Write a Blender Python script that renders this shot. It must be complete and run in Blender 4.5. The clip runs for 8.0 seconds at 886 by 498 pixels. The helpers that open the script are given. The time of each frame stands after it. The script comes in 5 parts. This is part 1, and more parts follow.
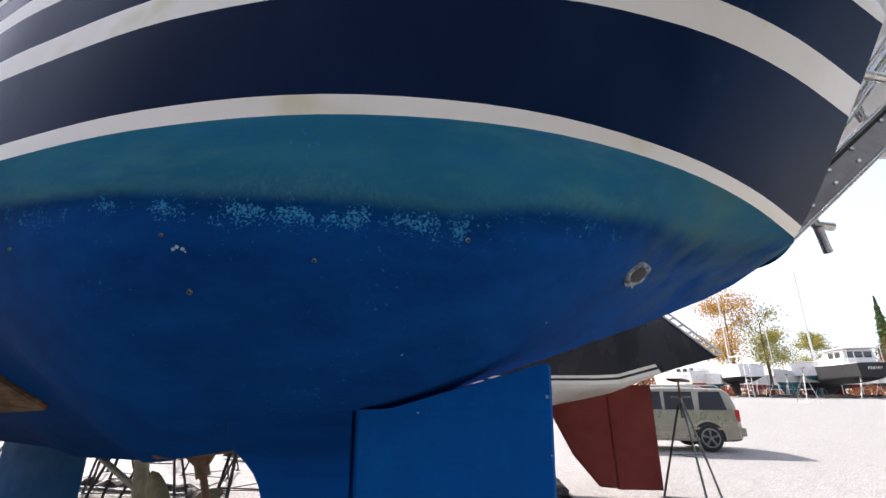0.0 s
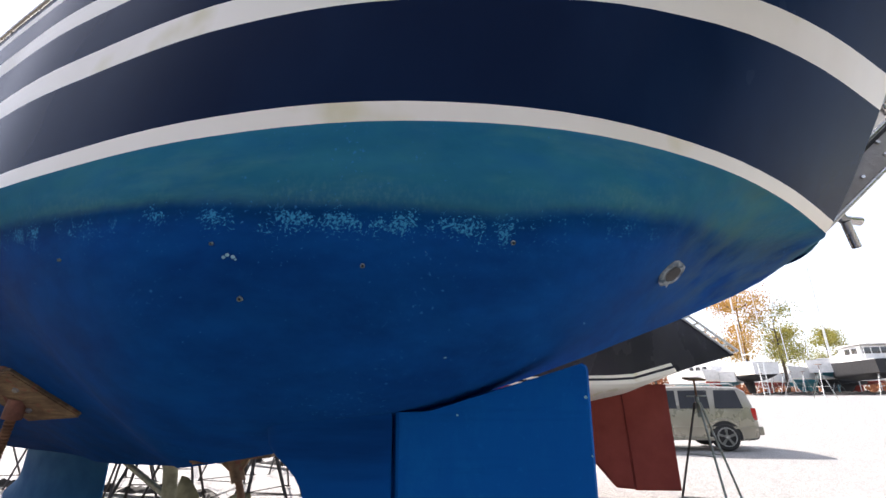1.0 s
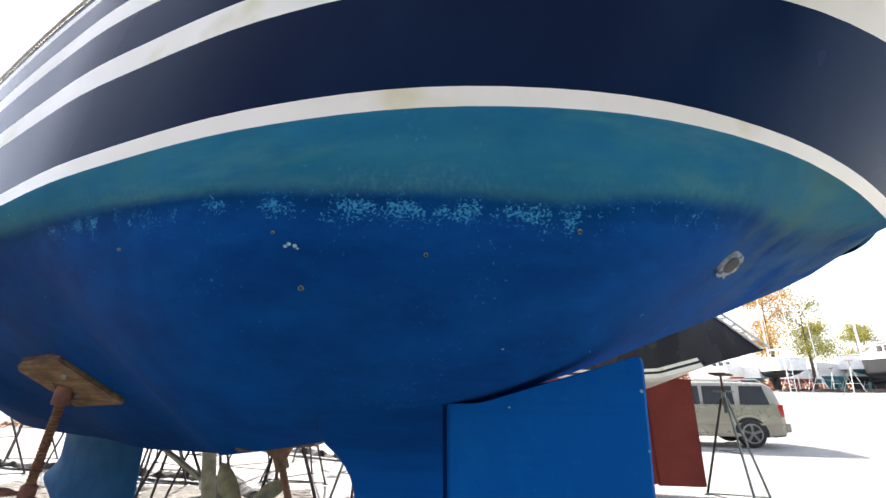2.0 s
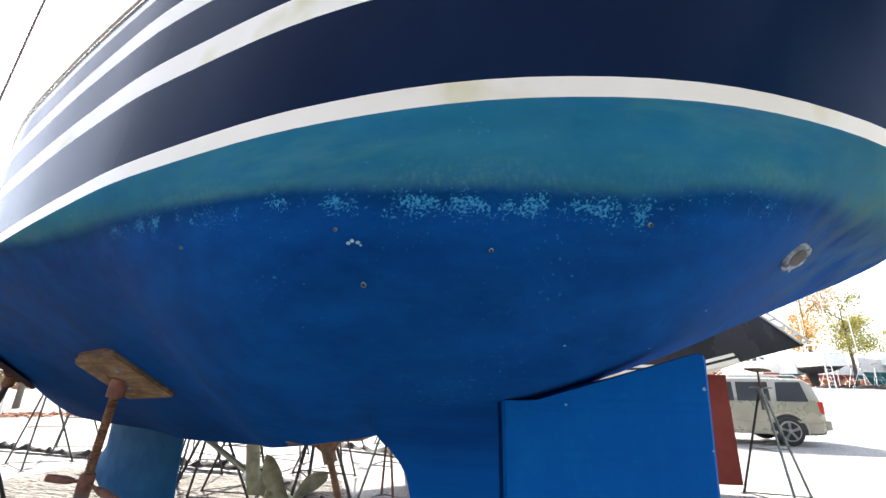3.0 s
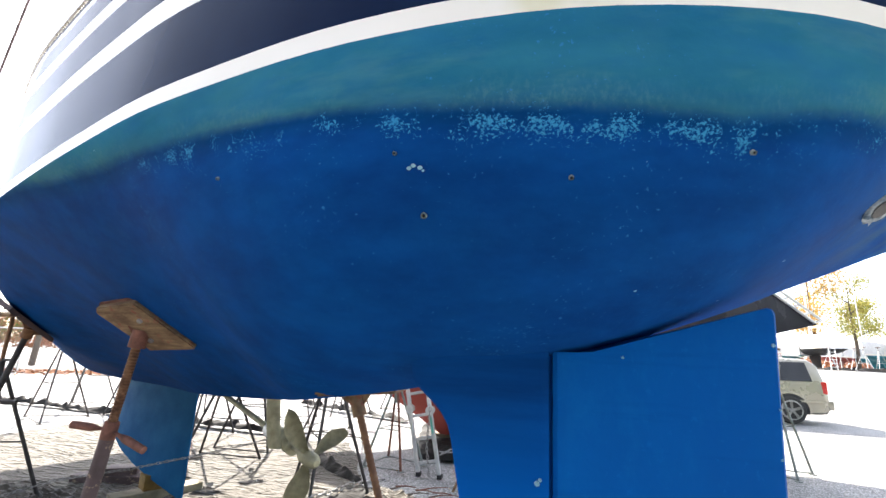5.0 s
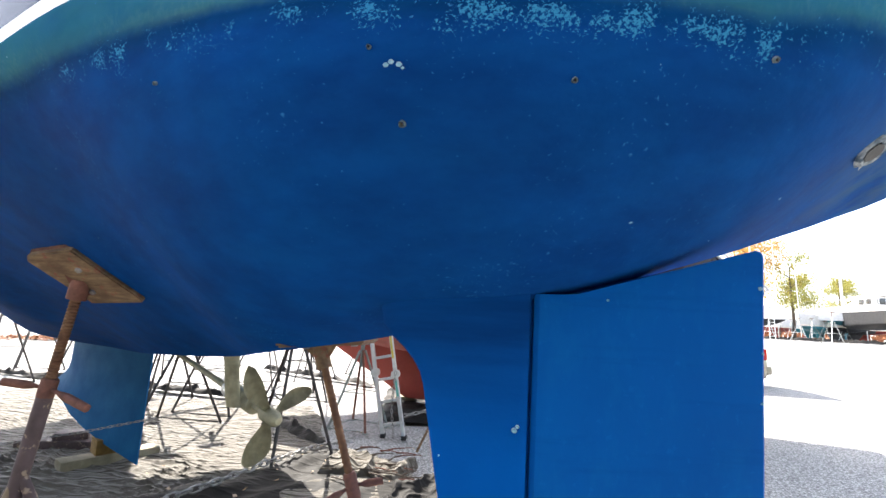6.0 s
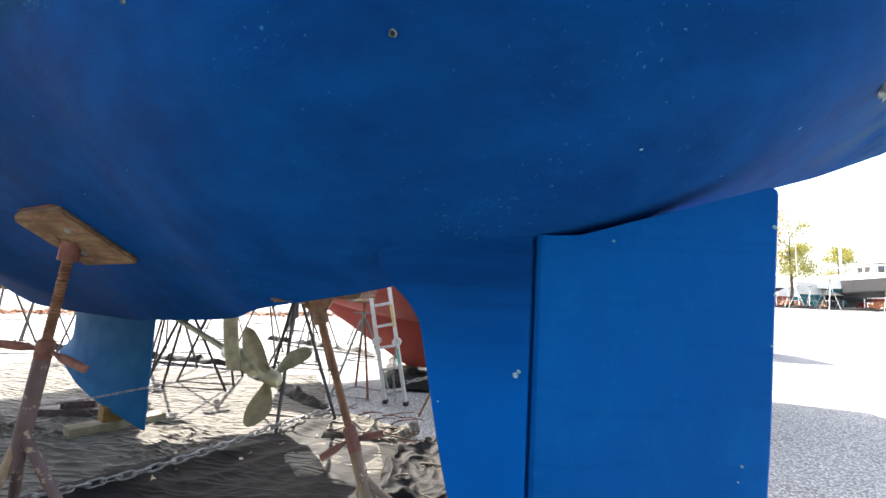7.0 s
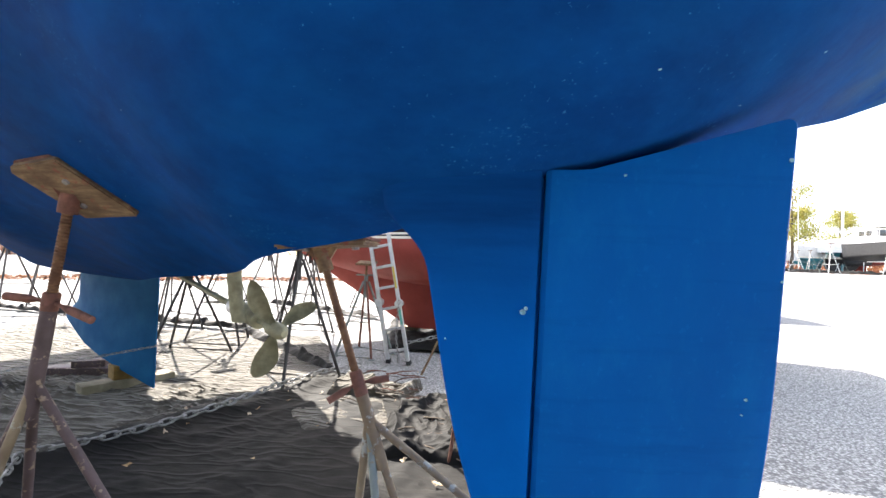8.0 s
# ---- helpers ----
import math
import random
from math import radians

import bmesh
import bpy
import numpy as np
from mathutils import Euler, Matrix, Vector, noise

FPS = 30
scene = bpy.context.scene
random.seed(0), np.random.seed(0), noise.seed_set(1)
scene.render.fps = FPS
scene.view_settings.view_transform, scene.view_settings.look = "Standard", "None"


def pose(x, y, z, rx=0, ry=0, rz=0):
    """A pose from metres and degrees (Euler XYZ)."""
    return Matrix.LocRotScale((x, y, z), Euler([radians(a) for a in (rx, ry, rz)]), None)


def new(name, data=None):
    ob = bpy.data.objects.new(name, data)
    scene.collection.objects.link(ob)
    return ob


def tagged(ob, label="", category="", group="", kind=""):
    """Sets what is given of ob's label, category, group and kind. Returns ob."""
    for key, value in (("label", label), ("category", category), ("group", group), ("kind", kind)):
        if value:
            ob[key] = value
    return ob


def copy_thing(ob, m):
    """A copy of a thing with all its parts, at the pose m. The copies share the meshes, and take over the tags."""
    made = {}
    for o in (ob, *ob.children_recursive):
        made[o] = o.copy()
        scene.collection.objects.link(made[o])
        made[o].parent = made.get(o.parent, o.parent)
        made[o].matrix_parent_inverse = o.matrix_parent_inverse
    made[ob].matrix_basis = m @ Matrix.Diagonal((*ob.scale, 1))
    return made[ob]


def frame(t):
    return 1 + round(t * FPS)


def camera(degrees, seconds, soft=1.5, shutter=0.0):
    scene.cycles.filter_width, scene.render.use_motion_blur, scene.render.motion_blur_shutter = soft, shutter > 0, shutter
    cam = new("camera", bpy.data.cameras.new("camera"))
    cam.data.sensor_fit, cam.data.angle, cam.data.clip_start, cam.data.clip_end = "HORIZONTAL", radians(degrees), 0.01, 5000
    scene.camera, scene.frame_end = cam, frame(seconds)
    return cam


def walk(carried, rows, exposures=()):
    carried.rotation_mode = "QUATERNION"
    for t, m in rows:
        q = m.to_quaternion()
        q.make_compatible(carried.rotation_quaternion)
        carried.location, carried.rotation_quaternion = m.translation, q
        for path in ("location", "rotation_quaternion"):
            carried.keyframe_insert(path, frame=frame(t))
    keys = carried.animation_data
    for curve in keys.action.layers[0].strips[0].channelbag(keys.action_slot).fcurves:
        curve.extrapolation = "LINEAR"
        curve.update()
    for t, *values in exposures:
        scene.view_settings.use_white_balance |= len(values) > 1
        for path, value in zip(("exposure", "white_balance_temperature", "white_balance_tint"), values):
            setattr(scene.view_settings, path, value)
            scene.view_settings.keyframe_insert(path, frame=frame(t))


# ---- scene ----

# ------------------------------------------------------------ camera and walk
cam = camera(90.0, 8.0)
ROWS = [
    (0.0, -0.015, 0.148, 1.571, 108.01, -0.28, 2.41),
    (0.5, -0.043, 0.145, 1.573, 108.19, 0.40, 3.24),
    (1.0, -0.069, 0.139, 1.571, 108.28, 0.47, 3.68),
    (1.5, -0.101, 0.148, 1.569, 107.88, 0.13, 4.52),
    (3.0, -0.193, 0.149, 1.574, 106.63, -0.57, 8.77),
    (3.5, -0.213, 0.151, 1.574, 106.37, -0.22, 10.11),
    (4.0, -0.235, 0.153, 1.578, 105.94, 0.20, 11.40),
    (4.2, -0.245, 0.151, 1.571, 105.76, -0.24, 11.82),
    (5.3, -0.295, 0.244, 1.518, 101.89, -3.10, 7.93),
    (5.5, -0.301, 0.268, 1.509, 101.18, -2.92, 6.94),
    (6.0, -0.309, 0.287, 1.487, 99.39, -2.62, 4.70),
    (6.5, -0.303, 0.312, 1.463, 98.05, -2.80, 4.75),
    (7.0, -0.307, 0.330, 1.442, 95.82, -2.10, 4.78),
    (7.5, -0.310, 0.338, 1.421, 94.10, -1.20, 4.76),
    (8.0, -0.316, 0.346, 1.397, 91.36, -1.94, 4.90),
]
EXPOSURES = [(0.0, 1.02, 6450, 16), (1.0, 1.24, 6480, 15), (1.5, 1.48, 6500, 13), (3.0, 1.88, 6500, 10), (4.0, 2.05, 6500, 10), (5.5, 2.15, 6500, 10), (8.0, 2.15, 6500, 10)]
walk(cam, [(t, pose(x, y, z, rx, ry, rz)) for t, x, y, z, rx, ry, rz in ROWS], EXPOSURES)

# ------------------------------------------------------------ sky and sun
SUN_AZ, SUN_EL = radians(-33), radians(40)      # azimuth from +y towards +x, height
world = bpy.data.worlds.new("sky")
scene.world = world
world.use_nodes = True
wn = world.node_tree
sky = wn.nodes.new("ShaderNodeTexSky")
sky.sky_type = "NISHITA"
sky.sun_disc = False
sky.sun_elevation = SUN_EL
sky.sun_rotation = SUN_AZ
sky.dust_density = 2.0
sky.air_density = 0.8
veil = wn.nodes.new("ShaderNodeMix")          # thin high cloud whitens the whole sky evenly
veil.data_type = "RGBA"
veil.inputs[0].default_value = 0.25
veil.inputs[7].default_value = (7.2, 7.1, 6.9, 1)
wn.links.new(sky.outputs[0], veil.inputs[6])
wn.links.new(veil.outputs[2], wn.nodes["Background"].inputs[0])
wn.nodes["Background"].inputs[1].default_value = 0.15
sun_data = bpy.data.lights.new("sun", "SUN")
sun_data.energy, sun_data.angle, sun_data.color = 5.0, radians(0.53), (1.0, 0.94, 0.85)
sun = new("sun", sun_data)
to_sun = Vector((math.sin(SUN_AZ) * math.cos(SUN_EL), math.cos(SUN_AZ) * math.cos(SUN_EL), math.sin(SUN_EL)))
sun.matrix_world = Matrix.Translation(to_sun * 30) @ to_sun.to_track_quat("Z", "Y").to_matrix().to_4x4()


# ------------------------------------------------------------ materials
class Nodes:
    """A small writer of node materials."""

    def __init__(self, name):
        self.mat = bpy.data.materials.new(name)
        self.mat.use_nodes = True
        self.t = self.mat.node_tree
        self.bsdf = self.t.nodes["Principled BSDF"]
        self.coord = self.t.nodes.new("ShaderNodeTexCoord")
        self.geo = self.t.nodes.new("ShaderNodeNewGeometry")

    def node(self, kind, **inputs):
        n = self.t.nodes.new(kind)
        for key, value in inputs.items():
            self.put(n.inputs[key.replace("_", " ")], value)
        return n

    def put(self, socket, value):
        if isinstance(value, bpy.types.NodeSocket):
            self.t.links.new(value, socket)
        elif isinstance(value, (tuple, list)) and len(value) == 3 and socket.type == "RGBA":
            socket.default_value = (*value, 1)
        else:
            socket.default_value = value

    def place(self):
        return self.geo.outputs["Position"]

    def noise(self, scale, detail=4, rough=0.55, vector=None, stretch=None):
        vector = vector or self.place()
        if stretch:
            m = self.node("ShaderNodeMapping", Vector=vector)
            m.inputs["Scale"].default_value = stretch
            vector = m.outputs[0]
        n = self.node("ShaderNodeTexNoise", Vector=vector, Scale=scale, Detail=detail, Roughness=rough)
        return n.outputs["Fac"]

    def cells(self, scale, vector=None):
        n = self.node("ShaderNodeTexVoronoi", Vector=vector or self.place(), Scale=scale)
        return n

    def ramp(self, fac, *stops):
        n = self.node("ShaderNodeValToRGB", Fac=fac)
        e = n.color_ramp.elements
        while len(e) < len(stops):
            e.new(0.5)
        for k, (p, c) in zip(e, stops):
            k.position = p
            k.color = (*c, 1) if isinstance(c, (tuple, list)) else (c, c, c, 1)
        return n.outputs["Color"]

    def mix(self, fac, a, b, how="MIX"):
        n = self.t.nodes.new("ShaderNodeMix")
        n.data_type, n.blend_type = "RGBA", how
        self.put(n.inputs[0], fac)
        self.put(n.inputs[6], a)
        self.put(n.inputs[7], b)
        return n.outputs[2]

    def maths(self, how, a, b=0.0, clamp=False):
        n = self.t.nodes.new("ShaderNodeMath")
        n.operation, n.use_clamp = how, clamp
        self.put(n.inputs[0], a)
        self.put(n.inputs[1], b)
        return n.outputs[0]

    def height(self):
        n = self.node("ShaderNodeSeparateXYZ", Vector=self.place())
        return n.outputs["X"], n.outputs["Y"], n.outputs["Z"]

    def bump(self, height, strength=0.3, distance=0.01):
        n = self.node("ShaderNodeBump", Height=height, Strength=strength, Distance=distance)
        self.put(self.bsdf.inputs["Normal"], n.outputs[0])

    def done(self, colour=None, rough=0.6, metal=0.0, spec=None):
        if colour is not None:
            self.put(self.bsdf.inputs["Base Color"], colour)
        self.put(self.bsdf.inputs["Roughness"], rough)
        self.put(self.bsdf.inputs["Metallic"], metal)
        if spec is not None:
            self.put(self.bsdf.inputs["Specular IOR Level"], spec)
        return self.mat


def worn(name, base, dark, scale=8.0, rough=0.6, metal=0.0, bump=0.2, fine=90.0, depth=0.004, spec=None):
    """Paint, wood, metal or stone: two tones in large stains, fine grain, relief."""
    n = Nodes(name)
    big = n.noise(scale, 5)
    small = n.noise(fine, 3)
    c = n.mix(n.ramp(big, (0.35, 0.0), (0.7, 1.0)), dark, base)
    c = n.mix(n.ramp(small, (0.35, 0.35), (0.65, 0.0)), c, dark)
    n.bump(small, bump, depth)
    r = n.ramp(big, (0.3, min(1, rough + 0.12)), (0.7, max(0, rough - 0.08)))
    return n.done(c, r, metal, spec)


def antifouling(name):
    """Blue bottom paint, a weathered teal band above a wavy edge, light chips just below it."""
    n = Nodes(name)
    x, y, z = n.height()
    wave = n.maths("MULTIPLY", n.maths("SUBTRACT", n.noise(2.2, 3), 0.5), 0.035)
    fine = n.maths("MULTIPLY", n.maths("SUBTRACT", n.noise(40, 4), 0.5), 0.010)
    # the band's edge climbs a little towards both ends
    off = n.maths("ADD", x, 0.02)
    off = n.maths("MAXIMUM", n.maths("MULTIPLY", off, -0.078), n.maths("MULTIPLY", off, 0.17))
    level = n.maths("SUBTRACT", n.maths("ADD", n.maths("ADD", z, wave), fine), off)
    brush = n.noise(7, 5, 0.62, stretch=(0.6, 0.6, 1.5))
    spot = n.noise(3.0, 4)
    # set darker than the rudder's blue, with the underside's shade in the tone
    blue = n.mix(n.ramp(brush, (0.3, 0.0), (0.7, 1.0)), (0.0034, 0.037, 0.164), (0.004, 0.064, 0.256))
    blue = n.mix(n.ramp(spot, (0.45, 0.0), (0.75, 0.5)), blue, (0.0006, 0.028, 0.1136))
    teal = n.mix(n.ramp(brush, (0.3, 0.0), (0.75, 1.0)), (0.0126, 0.1215, 0.2025), (0.0315, 0.18, 0.252))
    teal = n.mix(n.ramp(spot, (0.5, 0.0), (0.7, 0.6)), teal, (0.0495, 0.18, 0.207))
    up = n.maths("MULTIPLY", n.maths("SUBTRACT", level, 1.803), 60.0, True)
    # greenish grey scum right above the edge
    rise = n.maths("MULTIPLY", n.maths("SUBTRACT", level, 1.801), 22.0, True)
    scum = n.maths("MULTIPLY", n.maths("SUBTRACT", 1.0, rise), 0.4)
    teal = n.mix(scum, teal, (0.05, 0.105, 0.10))
    streak = n.noise(5, 5, 0.65, stretch=(0.6, 0.6, 2.6))
    teal = n.mix(n.ramp(streak, (0.52, 0.0), (0.72, 0.5)), teal, (0.085, 0.215, 0.205))
    c = n.mix(up, blue, teal)
    # a soft darker line where the two paints meet
    seam = n.maths("MULTIPLY", n.maths("ABSOLUTE", n.maths("SUBTRACT", level, 1.802)), 40.0, True)
    c = n.mix(n.maths("MULTIPLY", n.maths("SUBTRACT", 1.0, seam), 0.55), c, (0.001, 0.035, 0.09))
    # yellowish green growth on the quarter by the outlet
    green = n.maths("MULTIPLY", n.maths("MULTIPLY", n.maths("SUBTRACT", x, 0.24), 4.0, True), n.ramp(n.noise(7, 4), (0.38, 0.0), (0.62, 0.45)))
    green = n.maths("MULTIPLY", green, n.maths("MULTIPLY", n.maths("SUBTRACT", level, 1.666), 10.0, True))
    c = n.mix(green, c, (0.085, 0.145, 0.125))
    # light chips in a strip under the edge, thinning out below
    strip = n.maths("MULTIPLY", n.maths("SUBTRACT", level, 1.748), 22.0, True)
    close = n.maths("MULTIPLY", n.maths("SUBTRACT", 1.824, level), 30.0, True)
    strip = n.maths("MULTIPLY", strip, close)
    below = n.maths("MULTIPLY", n.maths("MULTIPLY", n.maths("SUBTRACT", level, 1.676), 10.0, True), 0.22)
    chips = n.noise(300, 5, 0.7, stretch=(0.8, 0.8, 1.0))
    clump = n.ramp(n.noise(17, 4, 0.65), (0.40, 0.0), (0.58, 1.0))
    wide = n.maths("ABSOLUTE", n.maths("ADD", x, 0.42))
    ends = n.maths("SUBTRACT", 1.0, n.maths("MULTIPLY", n.maths("SUBTRACT", wide, 0.42), 2.4, True))
    ends = n.maths("ADD", n.maths("MULTIPLY", ends, 0.72), 0.28)
    mask = n.maths("MULTIPLY", n.maths("MULTIPLY", clump, ends), n.maths("MAXIMUM", strip, n.maths("MULTIPLY", below, close)))
    hit = n.maths("GREATER_THAN", n.maths("ADD", chips, n.maths("MULTIPLY", mask, 0.25)), 0.715)
    hit = n.maths("MULTIPLY", hit, n.maths("GREATER_THAN", mask, 0.03))
    c = n.mix(hit, c, (0.042, 0.25, 0.45))
    c = n.mix(n.ramp(n.noise(16, 5, 0.65, stretch=(0.5, 0.5, 1.4)), (0.40, 0.0), (0.72, 0.24)), c, (0.006, 0.105, 0.33))
    loose = n.maths("ADD", n.noise(140, 3, 0.7), n.maths("MULTIPLY", n.noise(3.4, 3), 0.5))
    c = n.mix(n.maths("MULTIPLY", n.maths("GREATER_THAN", loose, 0.975), 0.7), c, (0.035, 0.19, 0.42))
    rub = n.noise(150, 4, 0.75, stretch=(1.0, 1.0, 0.55))
    near = n.maths("MULTIPLY", n.maths("MULTIPLY", n.maths("SUBTRACT", level, 1.806), 40.0, True), n.maths("MULTIPLY", n.maths("SUBTRACT", 1.865, level), 22.0, True))
    near = n.maths("MULTIPLY", near, n.ramp(n.noise(3.6, 3), (0.45, 0.0), (0.62, 0.32)))
    c = n.mix(n.maths("MULTIPLY", near, n.ramp(rub, (0.48, 0.0), (0.64, 1.0))), c, (0.13, 0.25, 0.24))
    specks = n.cells(16)
    dot = n.maths("LESS_THAN", specks.outputs["Distance"], 0.024)
    rare = n.maths("GREATER_THAN", n.node("ShaderNodeSeparateColor", Color=specks.outputs["Color"]).outputs[0], 0.86)
    c = n.mix(n.maths("MULTIPLY", dot, rare), c, (0.35, 0.55, 0.65))
    n.bump(n.maths("ADD", n.noise(55, 4), n.maths("MULTIPLY", hit, -0.4)), 0.18, 0.004)
    return n.done(c, n.ramp(brush, (0.3, 0.66), (0.7, 0.80)), 0.0, 0.014)


def gelcoat(name, base, dull, gloss, spec=0.5, stain=None):
    n = Nodes(name)
    haze = n.noise(3.0, 4, stretch=(1, 1, 0.5))
    small = n.noise(120, 2)
    c = n.mix(n.ramp(haze, (0.4, 0.0), (0.75, 1.0)), base, dull)
    if stain:
        c = n.mix(n.ramp(n.noise(3.3, 4), (0.60, 0.0), (0.70, 0.8)), c, stain)
    n.bump(small, 0.03, 0.002)
    return n.done(c, n.ramp(haze, (0.3, gloss), (0.75, gloss + 0.14)), 0.0, spec)


def gravel(name, light, dark, scale):
    n = Nodes(name)
    flat = n.node("ShaderNodeMapping", Vector=n.place()).outputs[0]
    stone = n.cells(scale, flat)
    col = n.node("ShaderNodeSeparateColor", Color=stone.outputs["Color"]).outputs[0]
    big = n.noise(0.35, 5)
    c = n.mix(col, dark, light)
    c = n.mix(n.ramp(big, (0.4, 0.0), (0.65, 0.35)), c, tuple(0.68 * v for v in light))
    # the shade in the gaps between stones is put into the colour
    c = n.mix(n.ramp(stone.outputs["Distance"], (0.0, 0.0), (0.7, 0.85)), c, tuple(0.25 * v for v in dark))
    h = n.maths("SUBTRACT", n.noise(scale * 0.8, 3), n.maths("MULTIPLY", stone.outputs["Distance"], 0.8))
    n.bump(h, 0.9, 0.02)
    return n.done(c, 0.9)


def cloth_material(name, base, dust, sheen, spec, relief):
    n = Nodes(name)
    big = n.noise(1.3, 5)
    weave = n.noise(300, 2)
    folds = n.maths("ADD", n.noise(14, 5, 0.65, stretch=(0.8, 2.4, 1.0)), n.maths("MULTIPLY", n.noise(30, 3, 0.5, stretch=(1.6, 0.8, 1.0)), 0.35))
    c = n.mix(n.ramp(big, (0.35, 0.0), (0.7, 1.0)), base, dust)
    c = n.mix(n.ramp(n.noise(18, 4), (0.5, 0.0), (0.8, 0.5)), c, dust)
    # long creases where the sheet has been folded
    bend = n.maths("ABSOLUTE", n.maths("SUBTRACT", n.noise(4.5, 1, 0.4, stretch=(0.5, 2.2, 1.0)), 0.5))
    folds = n.maths("ADD", n.maths("MULTIPLY", folds, 0.6), n.ramp(bend, (0.0, 1.2), (0.10, 0.0)))
    n.bump(n.maths("ADD", folds, n.maths("MULTIPLY", weave, 0.04)), relief, 0.024)
    n.put(n.bsdf.inputs["Sheen Weight"], sheen)
    n.put(n.bsdf.inputs["Sheen Roughness"], 0.4)
    n.put(n.bsdf.inputs["Sheen Tint"], (1.0, 0.95, 0.85))
    return n.done(c, 0.7, 0.0, spec)


def skeg_paint(name):
    """The skeg's blue, darkening towards its root: the shade under the hull is in the colour."""
    n = Nodes(name)
    x, y, z = n.height()
    big, brush = n.noise(5, 5), n.noise(9, 5, 0.6, stretch=(0.35, 0.35, 3.0))
    lit_blue = n.mix(n.ramp(big, (0.35, 0.0), (0.7, 1.0)), (0.0011, 0.0929, 0.3802), (0.0011, 0.1183, 0.4541))
    dim = n.mix(n.ramp(brush, (0.3, 0.0), (0.7, 1.0)), (0.002, 0.036, 0.160), (0.0028, 0.060, 0.240))
    # height mask for the painted-in shade at the root
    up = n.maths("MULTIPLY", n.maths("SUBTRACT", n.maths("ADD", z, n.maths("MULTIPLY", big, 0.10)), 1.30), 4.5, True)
    n.bump(n.noise(60, 4), 0.15, 0.004)
    return n.done(n.mix(up, lit_blue, dim), 0.6, 0.0, 0.02)


def rudder_paint(name):
    """Brushed blue paint with faint level streaks and duller patches; light on the upright blade is in its paler tone.
    """
    n = Nodes(name)
    big = n.noise(3.2, 5, 0.6)
    brush = n.noise(6, 5, 0.62, stretch=(0.4, 0.4, 4.5))
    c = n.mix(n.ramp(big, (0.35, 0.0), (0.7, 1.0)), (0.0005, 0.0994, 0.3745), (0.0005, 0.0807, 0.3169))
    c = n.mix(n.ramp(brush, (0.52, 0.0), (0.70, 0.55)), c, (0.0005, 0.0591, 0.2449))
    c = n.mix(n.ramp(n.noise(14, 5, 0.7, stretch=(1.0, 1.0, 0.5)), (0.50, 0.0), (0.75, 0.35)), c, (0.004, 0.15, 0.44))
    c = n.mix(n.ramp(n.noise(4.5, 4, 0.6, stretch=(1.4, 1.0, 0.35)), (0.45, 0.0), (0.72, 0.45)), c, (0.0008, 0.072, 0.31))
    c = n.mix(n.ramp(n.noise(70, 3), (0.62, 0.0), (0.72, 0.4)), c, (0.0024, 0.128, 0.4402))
    n.bump(n.maths("ADD", n.noise(60, 4), n.maths("MULTIPLY", brush, 0.6)), 0.12, 0.004)
    return n.done(c, n.ramp(brush, (0.3, 0.52), (0.7, 0.66)), 0.0, 0.05)


def wood_material(name, base, dark, stain):
    """Weathered boards: stretched grain, dirt and flakes of old red paint."""
    n = Nodes(name)
    grain = n.noise(55, 5, 0.65, stretch=(0.22, 1.0, 1.0))
    dirt = n.noise(14, 5, 0.6)
    c = n.mix(n.ramp(grain, (0.32, 0.0), (0.66, 1.0)), dark, base)
    c = n.mix(n.ramp(dirt, (0.46, 0.0), (0.62, 0.7)), c, dark)
    c = n.mix(n.ramp(n.noise(22, 5, 0.7), (0.57, 0.0), (0.63, 0.8)), c, stain)
    n.bump(grain, 0.6, 0.006)
    return n.done(c, 0.85)


def pipe_material(name, base, dark, bare):
    """Old paint on pipe, worn through in patches."""
    n = Nodes(name)
    c = n.mix(n.ramp(n.noise(10, 4), (0.35, 0.0), (0.65, 1.0)), dark, base)
    c = n.mix(n.ramp(n.noise(26, 6, 0.7), (0.58, 0.0), (0.62, 1.0)), c, bare)
    n.bump(n.noise(60, 4), 0.4, 0.004)
    return n.done(c, 0.65, 0.1)


